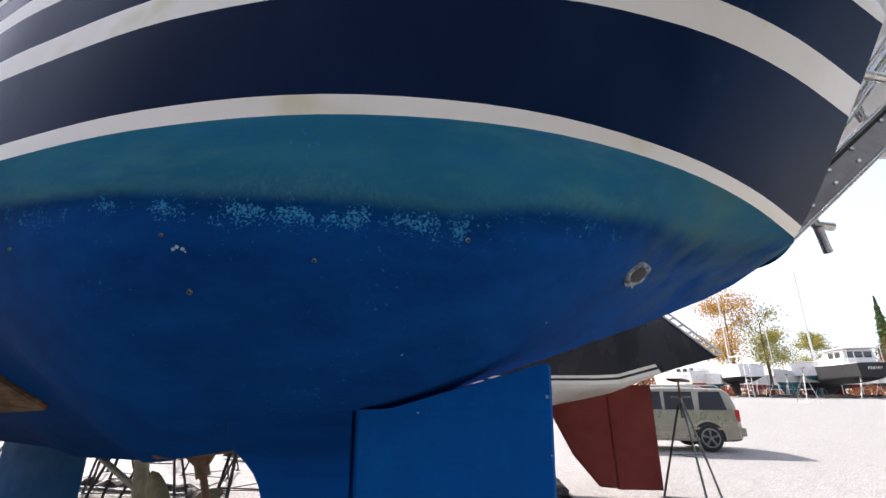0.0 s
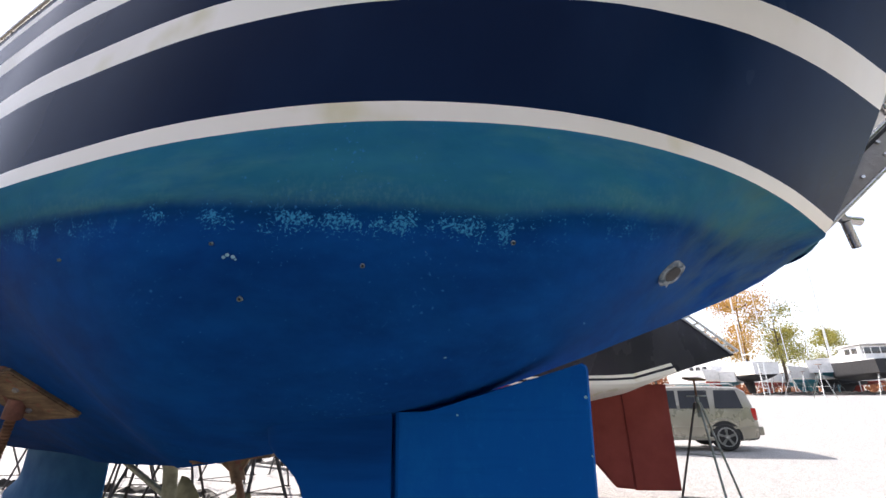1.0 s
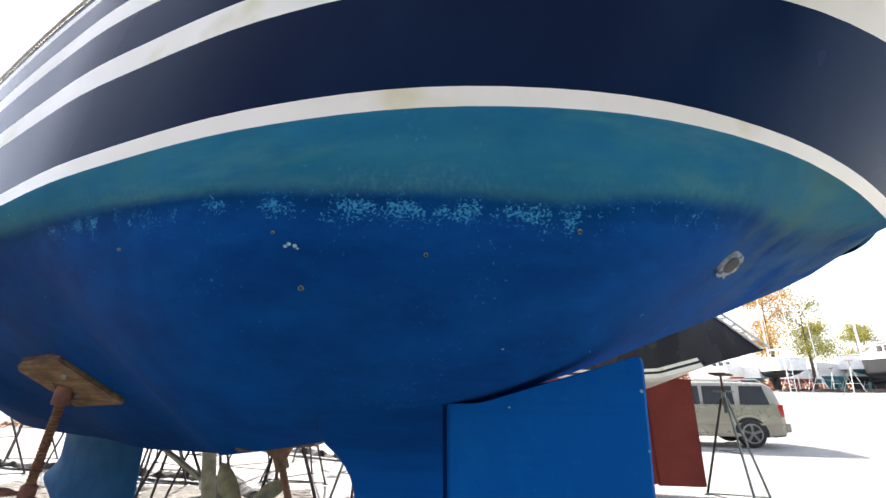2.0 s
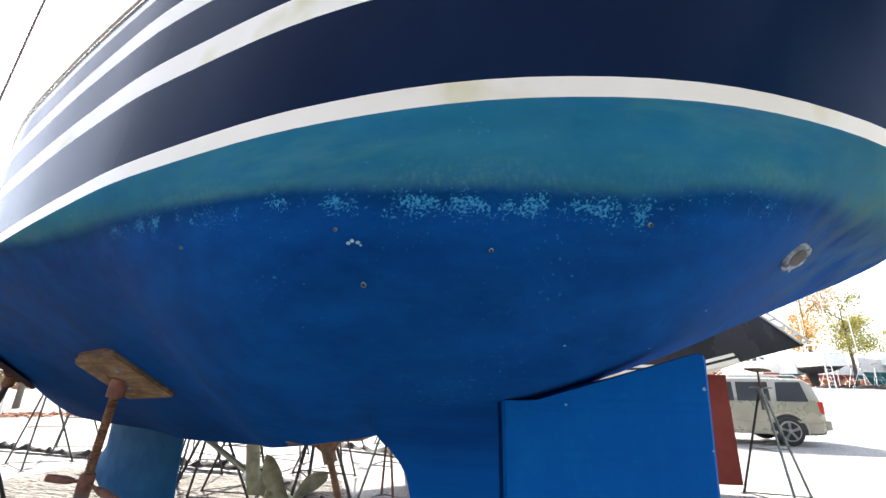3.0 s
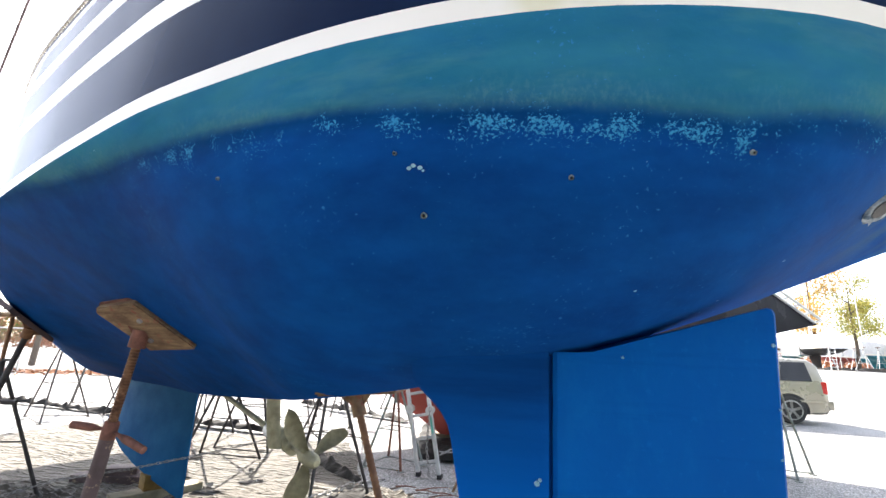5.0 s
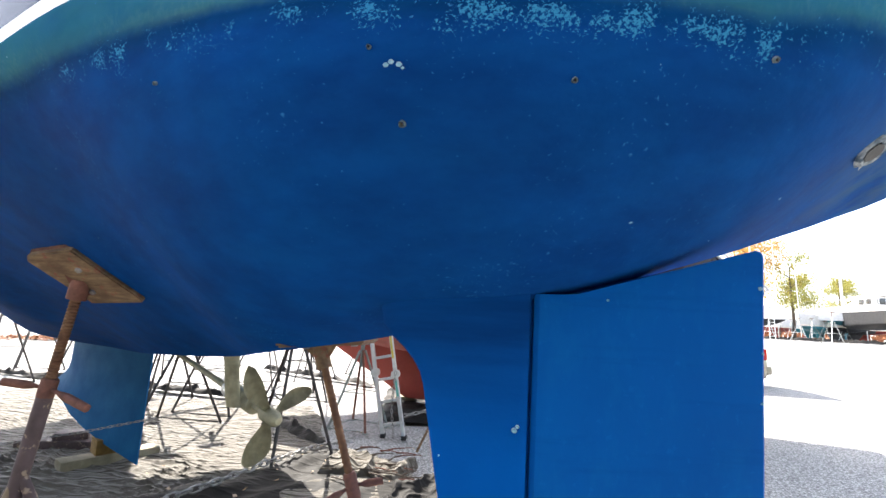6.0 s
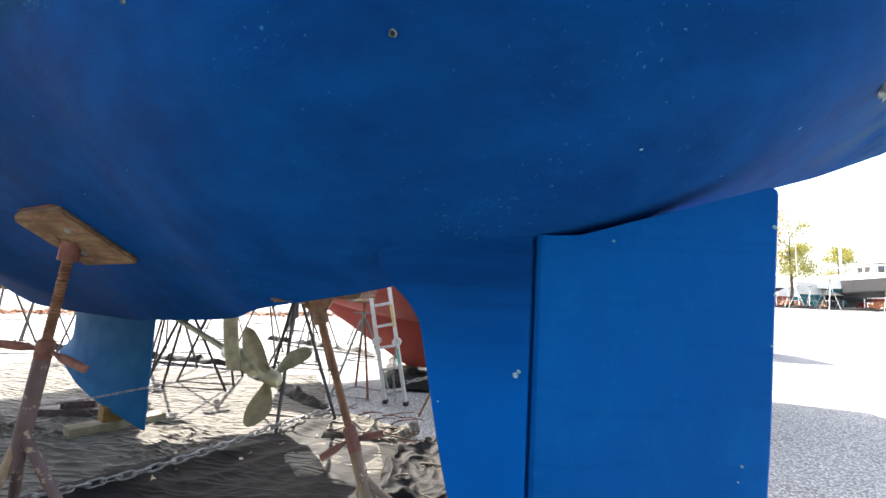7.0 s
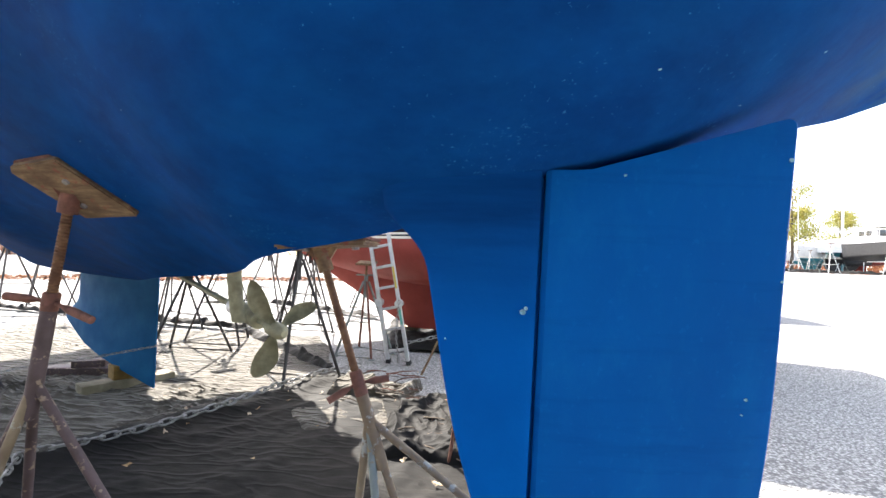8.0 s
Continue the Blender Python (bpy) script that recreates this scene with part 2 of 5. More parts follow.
M = {
    "bottom": antifouling("antifouling_blue"),
    "navy": gelcoat("navy_gelcoat", (0.004, 0.012, 0.040), (0.008, 0.022, 0.062), 0.14, 0.02),
    "white": gelcoat("white_stripe", (0.86, 0.80, 0.70), (0.78, 0.72, 0.61), 0.3, stain=(0.66, 0.60, 0.36)),
    "deck": worn("deck_gelcoat", (0.82, 0.81, 0.79), (0.66, 0.65, 0.63), 4, 0.45),
    "blue": rudder_paint("rudder_blue"),
    "skegblue": skeg_paint("skeg_blue"),
    "keelblue": worn("keel_blue", (0.015, 0.13, 0.30), (0.01, 0.09, 0.23), 4, 0.6, spec=0.05),
    "plum": gelcoat("faded_dark_gelcoat", (0.022, 0.020, 0.030), (0.035, 0.032, 0.042), 0.2, 0.3),
    "alloy": worn("wheel_alloy", (0.36, 0.36, 0.35), (0.24, 0.24, 0.23), 20, 0.45, 0.3, 0.05),
    "steel": worn("stainless", (0.62, 0.61, 0.60), (0.45, 0.44, 0.43), 20, 0.25, 1.0, 0.05),
    "alu": worn("aluminium", (0.74, 0.74, 0.73), (0.58, 0.58, 0.57), 20, 0.5, 0.55, 0.08),
    "bronze": worn("weathered_bronze", (0.40, 0.37, 0.235), (0.22, 0.205, 0.125), 22, 0.6, 0.25, 0.2),
    "rust": worn("rusty_pipe", (0.28, 0.15, 0.07), (0.13, 0.06, 0.03), 18, 0.75, 0.2, 0.4),
    "redrust": worn("red_brown_paint", (0.27, 0.11, 0.07), (0.12, 0.05, 0.035), 26, 0.75, 0.05, 0.4),
    "darkpipe": pipe_material("painted_pipe", (0.115, 0.078, 0.080), (0.065, 0.042, 0.042), (0.28, 0.21, 0.15)),
    "oldpipe": pipe_material("weathered_pipe", (0.26, 0.20, 0.13), (0.15, 0.10, 0.06), (0.34, 0.34, 0.31)),
    "greenpipe": pipe_material("faded_green_pipe", (0.24, 0.28, 0.27), (0.16, 0.17, 0.15), (0.27, 0.19, 0.10)),
    "black_pipe": worn("dark_stand_pipe", (0.07, 0.065, 0.06), (0.035, 0.03, 0.03), 9, 0.6, 0.2, 0.3),
    "padwood": wood_material("pad_wood", (0.30, 0.20, 0.105), (0.11, 0.062, 0.034), (0.24, 0.07, 0.045)),
    "timber": worn("old_timber", (0.36, 0.31, 0.21), (0.2, 0.17, 0.11), 6, 0.85, 0.0, 0.5, 40),
    "yellow": worn("yellow_block", (0.30, 0.18, 0.045), (0.17, 0.10, 0.03), 14, 0.85),
    "red": worn("red_antifouling", (0.33, 0.05, 0.035), (0.25, 0.036, 0.026), 3, 0.65),
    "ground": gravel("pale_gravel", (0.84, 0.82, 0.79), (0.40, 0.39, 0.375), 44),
    "cloth": cloth_material("ground_cloth", (0.066, 0.059, 0.048), (0.112, 0.098, 0.079), 0.22, 0.1, 0.75),
    "tarp": cloth_material("black_tarp", (0.0095, 0.009, 0.009), (0.023, 0.021, 0.0185), 0.0, 0.1, 0.24),
    "chain": worn("galvanised_chain", (0.42, 0.41, 0.40), (0.2, 0.19, 0.175), 30, 0.55, 0.4, 0.2),
    "rubber": worn("rubber", (0.03, 0.03, 0.03), (0.02, 0.02, 0.02), 20, 0.8),
    "black": worn("black_gap", (0.012, 0.012, 0.014), (0.008, 0.008, 0.01), 10, 0.6),
    "carpaint": worn("champagne_paint", (0.38, 0.35, 0.29), (0.32, 0.295, 0.245), 2, 0.28, 0.4, 0.02),
    "bark": worn("bark", (0.14, 0.11, 0.08), (0.07, 0.05, 0.04), 12, 0.9, 0, 0.6, 40),
}


def glass_material():
    n = Nodes("tinted_glass")
    return n.done(n.mix(n.noise(4, 3), (0.02, 0.022, 0.025), (0.035, 0.037, 0.04)), 0.06, 0.0, 0.8)


M["glass"] = glass_material()


# ------------------------------------------------------------ builders
def thing(name, label, category, at=(0, 0, 0), group="", kind=""):
    ob = new(name)
    ob.location = at
    ob.empty_display_size = 0.1
    tagged(ob, label, category, group, kind)
    return ob


def part(name, bm, material, parent=None, label="", smooth=True):
    """Links a bmesh, given in world places, as one mesh under a thing or a part."""
    me = bpy.data.meshes.new(name)
    if parent is not None:
        off = Vector((0, 0, 0))
        p = parent
        while p is not None:
            off += p.location
            p = p.parent
        bmesh.ops.translate(bm, verts=bm.verts, vec=-off)
    bmesh.ops.recalc_face_normals(bm, faces=bm.faces)
    bm.to_mesh(me)
    bm.free()
    for f in me.polygons:
        f.use_smooth = smooth
    me.materials.append(material)
    if smooth:
        me.set_sharp_from_angle(angle=radians(38))
    ob = new(name, me)
    ob.parent = parent
    if label:
        ob["label"] = label
    return ob


def box_bm(size, m=None, bevel=0.0, bm=None):
    bm = bm or bmesh.new()
    made = bmesh.ops.create_cube(bm, size=1, matrix=(m or Matrix()) @ Matrix.Diagonal((*size, 1)))
    if bevel:
        edges = {e for v in made["verts"] for e in v.link_edges}
        bmesh.ops.bevel(bm, geom=list(edges), offset=bevel, segments=2, affect="EDGES", profile=0.6)
    return bm


def tube_bm(points, radius, sides=10, bm=None, caps=True):
    """A swept tube through points; radius a number or one for each point."""
    bm = bm or bmesh.new()
    pts = [Vector(p) for p in points]
    rs = radius if isinstance(radius, (list, tuple)) else [radius] * len(pts)
    rings, ref = [], None
    for i, p in enumerate(pts):
        d = (pts[min(i + 1, len(pts) - 1)] - pts[max(i - 1, 0)]).normalized()
        if ref is None:
            ref = d.orthogonal().normalized()
        ref = (ref - d * ref.dot(d)).normalized()
        side = d.cross(ref)
        rings.append([bm.verts.new(p + rs[i] * (math.cos(a) * ref + math.sin(a) * side)) for a in [2 * math.pi * k / sides for k in range(sides)]])
    for a, b in zip(rings, rings[1:]):
        for k in range(sides):
            bm.faces.new((a[k], a[(k + 1) % sides], b[(k + 1) % sides], b[k]))
    if caps:
        bm.faces.new(list(reversed(rings[0])))
        bm.faces.new(rings[-1])
    return bm


def grid_bm(rows, closed=False, bm=None):
    """Faces between rows of points."""
    bm = bm or bmesh.new()
    vs = [[bm.verts.new(p) for p in r] for r in rows]
    for a, b in zip(vs, vs[1:]):
        n = len(a)
        for k in range(n if closed else n - 1):
            bm.faces.new((a[k], a[(k + 1) % n], b[(k + 1) % n], b[k]))
    return bm


def prism_bm(outline, thickness, m, bm=None, bevel=0.0):
    """A plate: an outline in its own x, y plane, extruded by thickness along z, laid by m."""
    bm = bm or bmesh.new()
    low = [bm.verts.new(m @ Vector((x, y, -thickness / 2))) for x, y in outline]
    top = [bm.verts.new(m @ Vector((x, y, thickness / 2))) for x, y in outline]
    faces = [bm.faces.new(list(reversed(low))), bm.faces.new(top)]
    for k in range(len(low)):
        j = (k + 1) % len(low)
        faces.append(bm.faces.new((low[k], low[j], top[j], top[k])))
    if bevel:
        bmesh.ops.bevel(bm, geom=list({e for f in faces[:2] for e in f.edges}), offset=bevel, segments=2, affect="EDGES")
    return bm


def frame_of(origin, zaxis, xhint=(1, 0, 0)):
    z = Vector(zaxis).normalized()
    x = Vector(xhint)
    x = (x - z * x.dot(z)).normalized()
    y = z.cross(x)
    m = Matrix((x, y, z)).transposed().to_4x4()
    m.translation = Vector(origin)
    return m


def curve_through(x, xs, ys):
    """Smooth interpolation through knots."""
    xs, ys = np.asarray(xs, float), np.asarray(ys, float)
    x = float(np.clip(x, xs[0], xs[-1]))
    slope = np.gradient(ys, xs)
    i = int(np.clip(np.searchsorted(xs, x) - 1, 0, len(xs) - 2))
    h = xs[i + 1] - xs[i]
    t = (x - xs[i]) / h
    return float((2 * t**3 - 3 * t * t + 1) * ys[i] + (t**3 - 2 * t * t + t) * h * slope[i] + (3 * t * t - 2 * t**3) * ys[i + 1] + (t**3 - t * t) * h * slope[i + 1])


# ------------------------------------------------------------ ground
def rise(x, y):
    """Lifts the ground under the far rows of boats, shaped to fit the camera's view."""
    r, az = math.hypot(x, y), math.degrees(math.atan2(x, y))
    a, b = min(1.0, max(0.0, (r - 17) / 21)), min(1.0, max(0.0, (az - 12) / 16))
    c = min(1.0, max(0.0, (100 - az) / 30))
    return 1.3 * a * a * (3 - 2 * a) * b * b * (3 - 2 * b) * c


def build_ground():
    bm = bmesh.new()
    xs = [-900, -300, -100, -40, -20] + [-12 + 0.5 * k for k in range(65)] + [22 + 2 * k for k in range(30)] + [100, 140, 300, 900]
    ys = [-900, -200, -60, -20] + [-6 + 0.5 * k for k in range(65)] + [28 + 2 * k for k in range(28)] + [100, 160, 400, 900]
    rows = []
    for y in ys:
        rows.append([(x, y, rise(x, y) + (0.02 * noise.noise(Vector((x * 0.5, y * 0.5, 0))) - 0.02 if abs(x) < 30 and abs(y) < 35 else -0.02)) for x in xs])
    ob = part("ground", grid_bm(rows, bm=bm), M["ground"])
    tagged(ob, "pale grey gravel yard with darker patches", "ground", kind="structure")


build_ground()


def crease(p, wide, sharp=2.0):
    """Sharp folds wandering through the plane, 0 to 1."""
    return max(0.0, 1 - wide * abs(noise.noise(p))) ** sharp


def build_cloth():
    """The cloth's far side ends where bare gravel begins."""
    rows = []
    for j in range(290):
        # the unseen strip towards the camera is added to cut bounced light
        y = -0.6 + 0.0287 * j
        right = -1.85 - 0.42 * max(0.0, y - 5.1)
        row = []
        for i in range(281):
            x = -8.2 + (right + 8.2) * (i / 280) ** 0.8
            edge = 0.18 * noise.noise(Vector((x * 0.9, y * 0.9, 5)))
            p = Vector((x, y, 0))
            bend = Vector((noise.noise(p * 0.8), noise.noise(p * 0.8 + Vector((4, 4, 0))), 0)) * 0.35
            q = p + bend
            h = 0.02 * noise.noise(p * 0.7)
            # long narrow folds in three directions, each in its own patches
            for ang, seed, high, thin in ((0.12, 1.0, 0.036, 5.5), (-0.75, 7.0, 0.034, 5.0), (0.9, 13.0, 0.026, 6.5), (-0.2, 19.0, 0.016, 12.0)):
                along = q.x * math.cos(ang) + q.y * math.sin(ang)
                across = -q.x * math.sin(ang) + q.y * math.cos(ang)
                patch = min(1.0, max(0.0, 0.55 + 1.6 * noise.noise(p * 0.9 + Vector((seed, 0, 5)))))
                h += high * patch * crease(Vector((along * 0.9, across * thin, seed)), 3.4, 1.5)
            flat = 1.0 if y < 4.6 else max(0.45, 1 - 0.7 * (y - 4.6))
            # pressed down where the black sheet lies on it
            if (x + 3.45) * 2.8 - (y - 2.55) * 1.55 > 0.3:
                flat = 0.15
            row.append((x + edge, y + edge * 0.6, 0.014 + max(0, h + 0.004) * flat))
        rows.append(row)
    ob = part("ground_cloth", grid_bm(rows), M["cloth"])
    tagged(ob, "wrinkled dusty grey-brown ground cloth spread over the gravel", "ground cloth")


build_cloth()

# ------------------------------------------------------------ the blue sailboat
PLAN_X = [-7.6, -5.5, -4.2, -3.2, -2.5, -2.0, -1.68, -1.23, -0.98, -0.81, -0.5, -0.15, 0.14, 0.29, 0.41, 0.57, 0.82, 1.02]
PLAN_Y = [6.724, 4.285, 3.218, 2.211, 1.672, 1.349, 1.184, 0.969, 0.86, 0.802, 0.718, 0.694, 0.756, 0.825, 0.896, 1.015, 1.24, 1.434]
MID_X = [-7.6, -5.5, -4.6, -3.33, -2.0, -1.15, -0.88, -0.5, -0.23, 0.1, 0.4, 0.6, 0.75, 0.84]
MID_Y = [6.724, 5.121, 4.227, 3.859, 2.561, 1.837, 1.446, 1.256, 1.092, 1.164, 1.432, 1.614, 1.596, 1.507]
MID_Z = [1.978, 1.349, 1.24, 1.145, 1.252, 1.336, 1.386, 1.452, 1.52, 1.622, 1.731, 1.826, 1.921, 2.02]
FULL_X = [-7.6, -5.5, -4.0, -3.2, -2.6, -2.2, -1.5, -1.2, -0.85, -0.6, -0.4, -0.25, -0.1, 0.06, 0.27, 0.53, 1.05]
FULL_P = [0.726, 0.519, 0.485, 0.525, 0.855, 0.98, 0.856, 0.777, 0.513, 0.32, 0.3, 0.3, 0.3, 0.3, 0.498, 1.051, 1.269]
WATER = 1.955


def ease(x, a, b):
    t = min(1.0, max(0.0, (x - a) / (b - a)))
    return t * t * (3 - 2 * t)


def fullness(x, side):
    """Breadth of each side against the plan: the far quarter is pinched to fit the camera's view, the unseen far side
    forward widened for the shadow it casts.
    """
    return 1.0 if side < 0 else 1.2 - 0.55 * ease(x, -1.6, -0.15) + 1.6 * ease(x, -7.4, -6.2) * (1 - ease(x, -4.8, -3.2)) + 2.4 * ease(x, -7.5, -6.9) * (1 - ease(x, -6.7, -5.8)) + 0.45 * ease(x, -4.4, -3.2) * (1 - ease(x, -2.5, -1.2))


def hull_side(x, z, side):
    """A point of the topsides: side -1 port, 1 starboard."""
    w = curve_through(x, PLAN_X, PLAN_Y)
    c = curve_through(x, MID_X, MID_Y)
    k = (z - WATER) / 0.21
    soft = 0.5 * (x + math.sqrt(x * x + 0.03))
    flare = 0.161 * (1 - math.exp(-1.6 * soft)) * min(k, 2.3) - 0.016 * k + 0.008 * max(0.0, -x - 0.8) * k - 0.0013 * k * k
    half = (c - w) * fullness(x, side) + flare
    # the transom leans aft with height
    shift = 0.085 * min(k, 2.3) ** 0.8 * max(0.0, (x - 0.3) / 0.54)
    return (x + shift, c + side * half, z)


def hull_low(x, u, side):
    """A point of the bottom: u 0 at the waterline, 1 on the centreline."""
    w = curve_through(x, PLAN_X, PLAN_Y)
    c = curve_through(x, MID_X, MID_Y)
    k = curve_through(x, MID_X, MID_Z)
    p = curve_through(x, FULL_X, FULL_P) + (3.5 * ease(x, -0.9, -0.3) if side > 0 else 0.0)
    # the stern runs out further on the centreline than at the quarters
    out = x + 0.18 * u * max(0.0, (x - 0.3) / 0.54) ** 1.5
    return (out, c + side * (c - w) * fullness(x, side) * (1 - u), WATER - (WATER - k) * u**p)


def stern_x():
    return [-7.6 + 0.3 * k for k in range(7)] + [-5.5 + 0.06 * k for k in range(106)] + [0.84]


def stripe_height(x, z):
    """Stripes lift slightly towards the stern."""
    drop = 1.0 - 0.05 * min(1.3, max(0.0, -0.75 - x) / 0.85)
    if 1.96 < z < 2.0:
        z -= 0.011 * ease(x, -0.4, 0.5)
    if z > 2.1:
        z += 0.02 * ease(x, -0.9, -0.1) * (1 - ease(x, 0.2, 1.0))
    return WATER + (z - WATER) * (drop if z > 2.0 else 1.0) + 0.06 * max(0.0, x) ** 1.5 * (z > 2.0)


def build_sailboat():
    boat = thing("sailboat", "sailboat on stands with faded blue bottom and navy topsides", "sailboat", (-0.3, 1.4, 0))
    xs = stern_x()
    us = [(k / 40) ** 2.2 for k in range(41)]
    rows = [[hull_low(x, u, -1) for u in us] + [hull_low(x, u, 1) for u in reversed(us[:-1])] for x in xs]
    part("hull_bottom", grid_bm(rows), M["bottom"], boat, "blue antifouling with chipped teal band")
    levels = [("boot_stripe", 1.955, 1.992, "white"), ("topside", 1.992, 2.176, "navy"), ("wide_stripe", 2.176, 2.244, "white"), ("topside", 2.244, 2.371, "navy"),
              ("stripe", 2.371, 2.436, "white"), ("topside", 2.436, 2.532, "navy"), ("stripe", 2.532, 2.564, "white"), ("topside", 2.564, 2.593, "navy")]
    for name, z0, z1, mat in levels:
        for side in (-1, 1):
            n = 6
            rows = [[hull_side(x, stripe_height(x, z0) + (stripe_height(x, z1) - stripe_height(x, z0)) * k / n, side) for k in range(n + 1)] for x in xs]
            part(name, grid_bm(rows), M[mat], boat, "cream white painted stripe" if mat == "white" else "glossy navy gelcoat")
    # transom, deck and toe rail
    x1 = xs[-1]
    ring = [hull_low(x1, u, -1) for u in us[::5]] + [hull_low(x1, u, 1) for u in reversed(us[:-1:5])]
    top_s = [hull_side(x1, stripe_height(x1, z), 1) for z in (1.992, 2.176, 2.244, 2.371, 2.593)]
    top_p = [hull_side(x1, stripe_height(x1, z), -1) for z in (2.593, 2.371, 2.244, 2.176, 1.992)]
    bm = bmesh.new()
    bm.faces.new([bm.verts.new(p) for p in ring + top_s + top_p])
    part("transom", bm, M["navy"], boat, smooth=False)
    rows = []
    for x in xs:
        a, b = hull_side(x, stripe_height(x, 2.593), -1), hull_side(x, stripe_height(x, 2.593), 1)
        rows.append([Vector(a).lerp(Vector(b), k / 8) + Vector((0, 0, 0.06 * math.sin(math.pi * k / 8))) for k in range(9)])
    part("deck", grid_bm(rows), M["deck"], boat, "white deck")
    for side in (-1, 1):
        line = [Vector(hull_side(x, stripe_height(x, 2.593), side)) + Vector((0, 0, 0.012)) for x in xs]
        part("toe_rail", tube_bm(line, 0.007, 6), M["steel"], boat, "aluminium toe rail")
    return boat


boat = build_sailboat()


def fin_y(z, top=1.075):
    """The skeg and rudder stand in a plane that leans slightly."""
    return top + (1.55 - z) * 0.111


def foil_bm(lead, trail, thick0, thick1, zs, nose=0.5, flare=False):
    """A foil between a leading and a trailing line: x of both and y by height; thick at its front and back."""
    rows = []
    for z in zs:
        a, b = lead(z), trail(z)
        y = fin_y(z)
        ring = []
        # widens into the hull at its root
        w = 1.0 + (0.9 * min(1.0, max(0.0, z - 1.36) / 0.24) ** 2 if flare else 0.0)
        prof = [(0.0, nose * 0.3), (0.04, 0.35), (0.12, 0.55), (0.25, 0.78), (0.45, 0.96), (0.7, 1.0), (0.93, 1.0), (1.0, 0.9)]
        for f, k in prof:
            t = (thick0 + (thick1 - thick0) * f) * (w - (w - 1) * f)
            ring.append((a + (b - a) * f, y - k * t / 2, z))
        for f, k in reversed(prof):
            t = (thick0 + (thick1 - thick0) * f) * (w - (w - 1) * f)
            ring.append((a + (b - a) * f, y + k * t / 2, z))
        rows.append(ring)
    bm = grid_bm(rows, closed=True)
    bm.verts.ensure_lookup_table()
    n = len(rows[0])
    bm.faces.new([bm.verts[k] for k in range(n)])
    bm.faces.new([bm.verts[len(rows) * n - 1 - k] for k in range(n)])
    return bm


def build_skeg_rudder():
    zs = [0.45 + 0.05 * k for k in range(19)] + [1.38 + 0.02 * k for k in range(8)]
    post = lambda z: -0.226 - 0.007 * (1.5 - z)
    lead = lambda z: curve_through(z, [0.45, 0.8, 1.1, 1.35, 1.6], [-0.13, -0.261, -0.354, -0.401, -0.443]) - 7.0 * min(0.09, max(0.0, z - 1.38)) ** 2
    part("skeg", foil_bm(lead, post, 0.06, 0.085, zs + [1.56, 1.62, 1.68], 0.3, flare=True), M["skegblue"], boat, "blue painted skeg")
    front = lambda z: post(z) + 0.007
    back = lambda z: curve_through(z, [0.4, 0.75, 0.95, 1.08, 1.2, 1.42, 1.6, 1.7], [0.06, 0.116, 0.144, 0.155, 0.159, 0.159, 0.159, 0.159])
    rows = []
    for g in [j / 28 for j in range(28)] + [0.977, 0.984, 0.990, 0.995, 0.998, 1.0]:
        prof = [(0.0, 0.75), (0.02, 0.95)] + [(k / 16, 1.0) for k in range(1, 16)] + [(0.985, 0.9), (1.0, 0.5)]
        pts = []
        for f, k in prof:
            ztop = 1.541 + (0.0 if f < 0.17 else (f - 0.17) * 0.106)
            z = 0.45 + (ztop - 0.45) * g
            gap = min(0.012, 1.18 * (1 - g))
            a, b = front(z), back(z) - 0.012 + math.sqrt(0.012**2 - (0.012 - gap) ** 2)
            t = (0.085 - 0.055 * f) * k
            pts.append((a + (b - a) * f, fin_y(z), z, t))
        ring = [(x, y - t / 2, z) for x, y, z, t in pts] + [(x, y + t / 2, z) for x, y, z, t in reversed(pts)]
        rows.append(ring)
    bm = grid_bm(rows, closed=True)
    bm.verts.ensure_lookup_table()
    m = len(rows[0])
    bm.faces.new([bm.verts[k] for k in range(m)])
    bm.faces.new([bm.verts[len(rows) * m - 1 - k] for k in range(m)])
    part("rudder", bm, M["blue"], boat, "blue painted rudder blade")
    part("rudder_stock", tube_bm([(post(z) + 0.004, fin_y(z), z) for z in (0.47, 0.8, 1.2, 1.56)], 0.018, 10), M["blue"], boat, "blue painted rudder stock in the gap")


build_skeg_rudder()


def build_keel():
    te, le = Vector((-3.38, 4.35, 0)), Vector((-4.8, 5.0, 0))
    axis = (le - te)
    side = Vector((axis.y, -axis.x, 0)).normalized()
    rows = []
    for j in range(25):
        g = j / 24
        ring = []
        for s in (1, -1):
            prof = [(0.0, 0.06), (0.1, 0.3), (0.3, 0.75), (0.55, 1.0), (0.75, 0.95), (0.9, 0.65), (0.97, 0.35), (1.0, 0.05)]
            for f, k in (prof if s == 1 else reversed(prof)):
                top = 1.3
                low = 0.08 + 0.40 * f + 0.3 * max(0, f - 0.75) ** 1.2
                z = low + (top - low) * g
                bulge = 0.2 * math.exp(-((z - 0.62) / 0.13) ** 2) * (f > 0.5)
                p = te + axis * (f * (1.0 + bulge)) + side * (s * k * 0.11)
                ring.append((p.x, p.y, z))
        rows.append(ring)
    bm = grid_bm(rows, closed=True)
    bm.verts.ensure_lookup_table()
    m = len(rows[0])
    bm.faces.new([bm.verts[k] for k in range(m)])
    part("keel", bm, M["keelblue"], boat, "light blue fin keel")


build_keel()


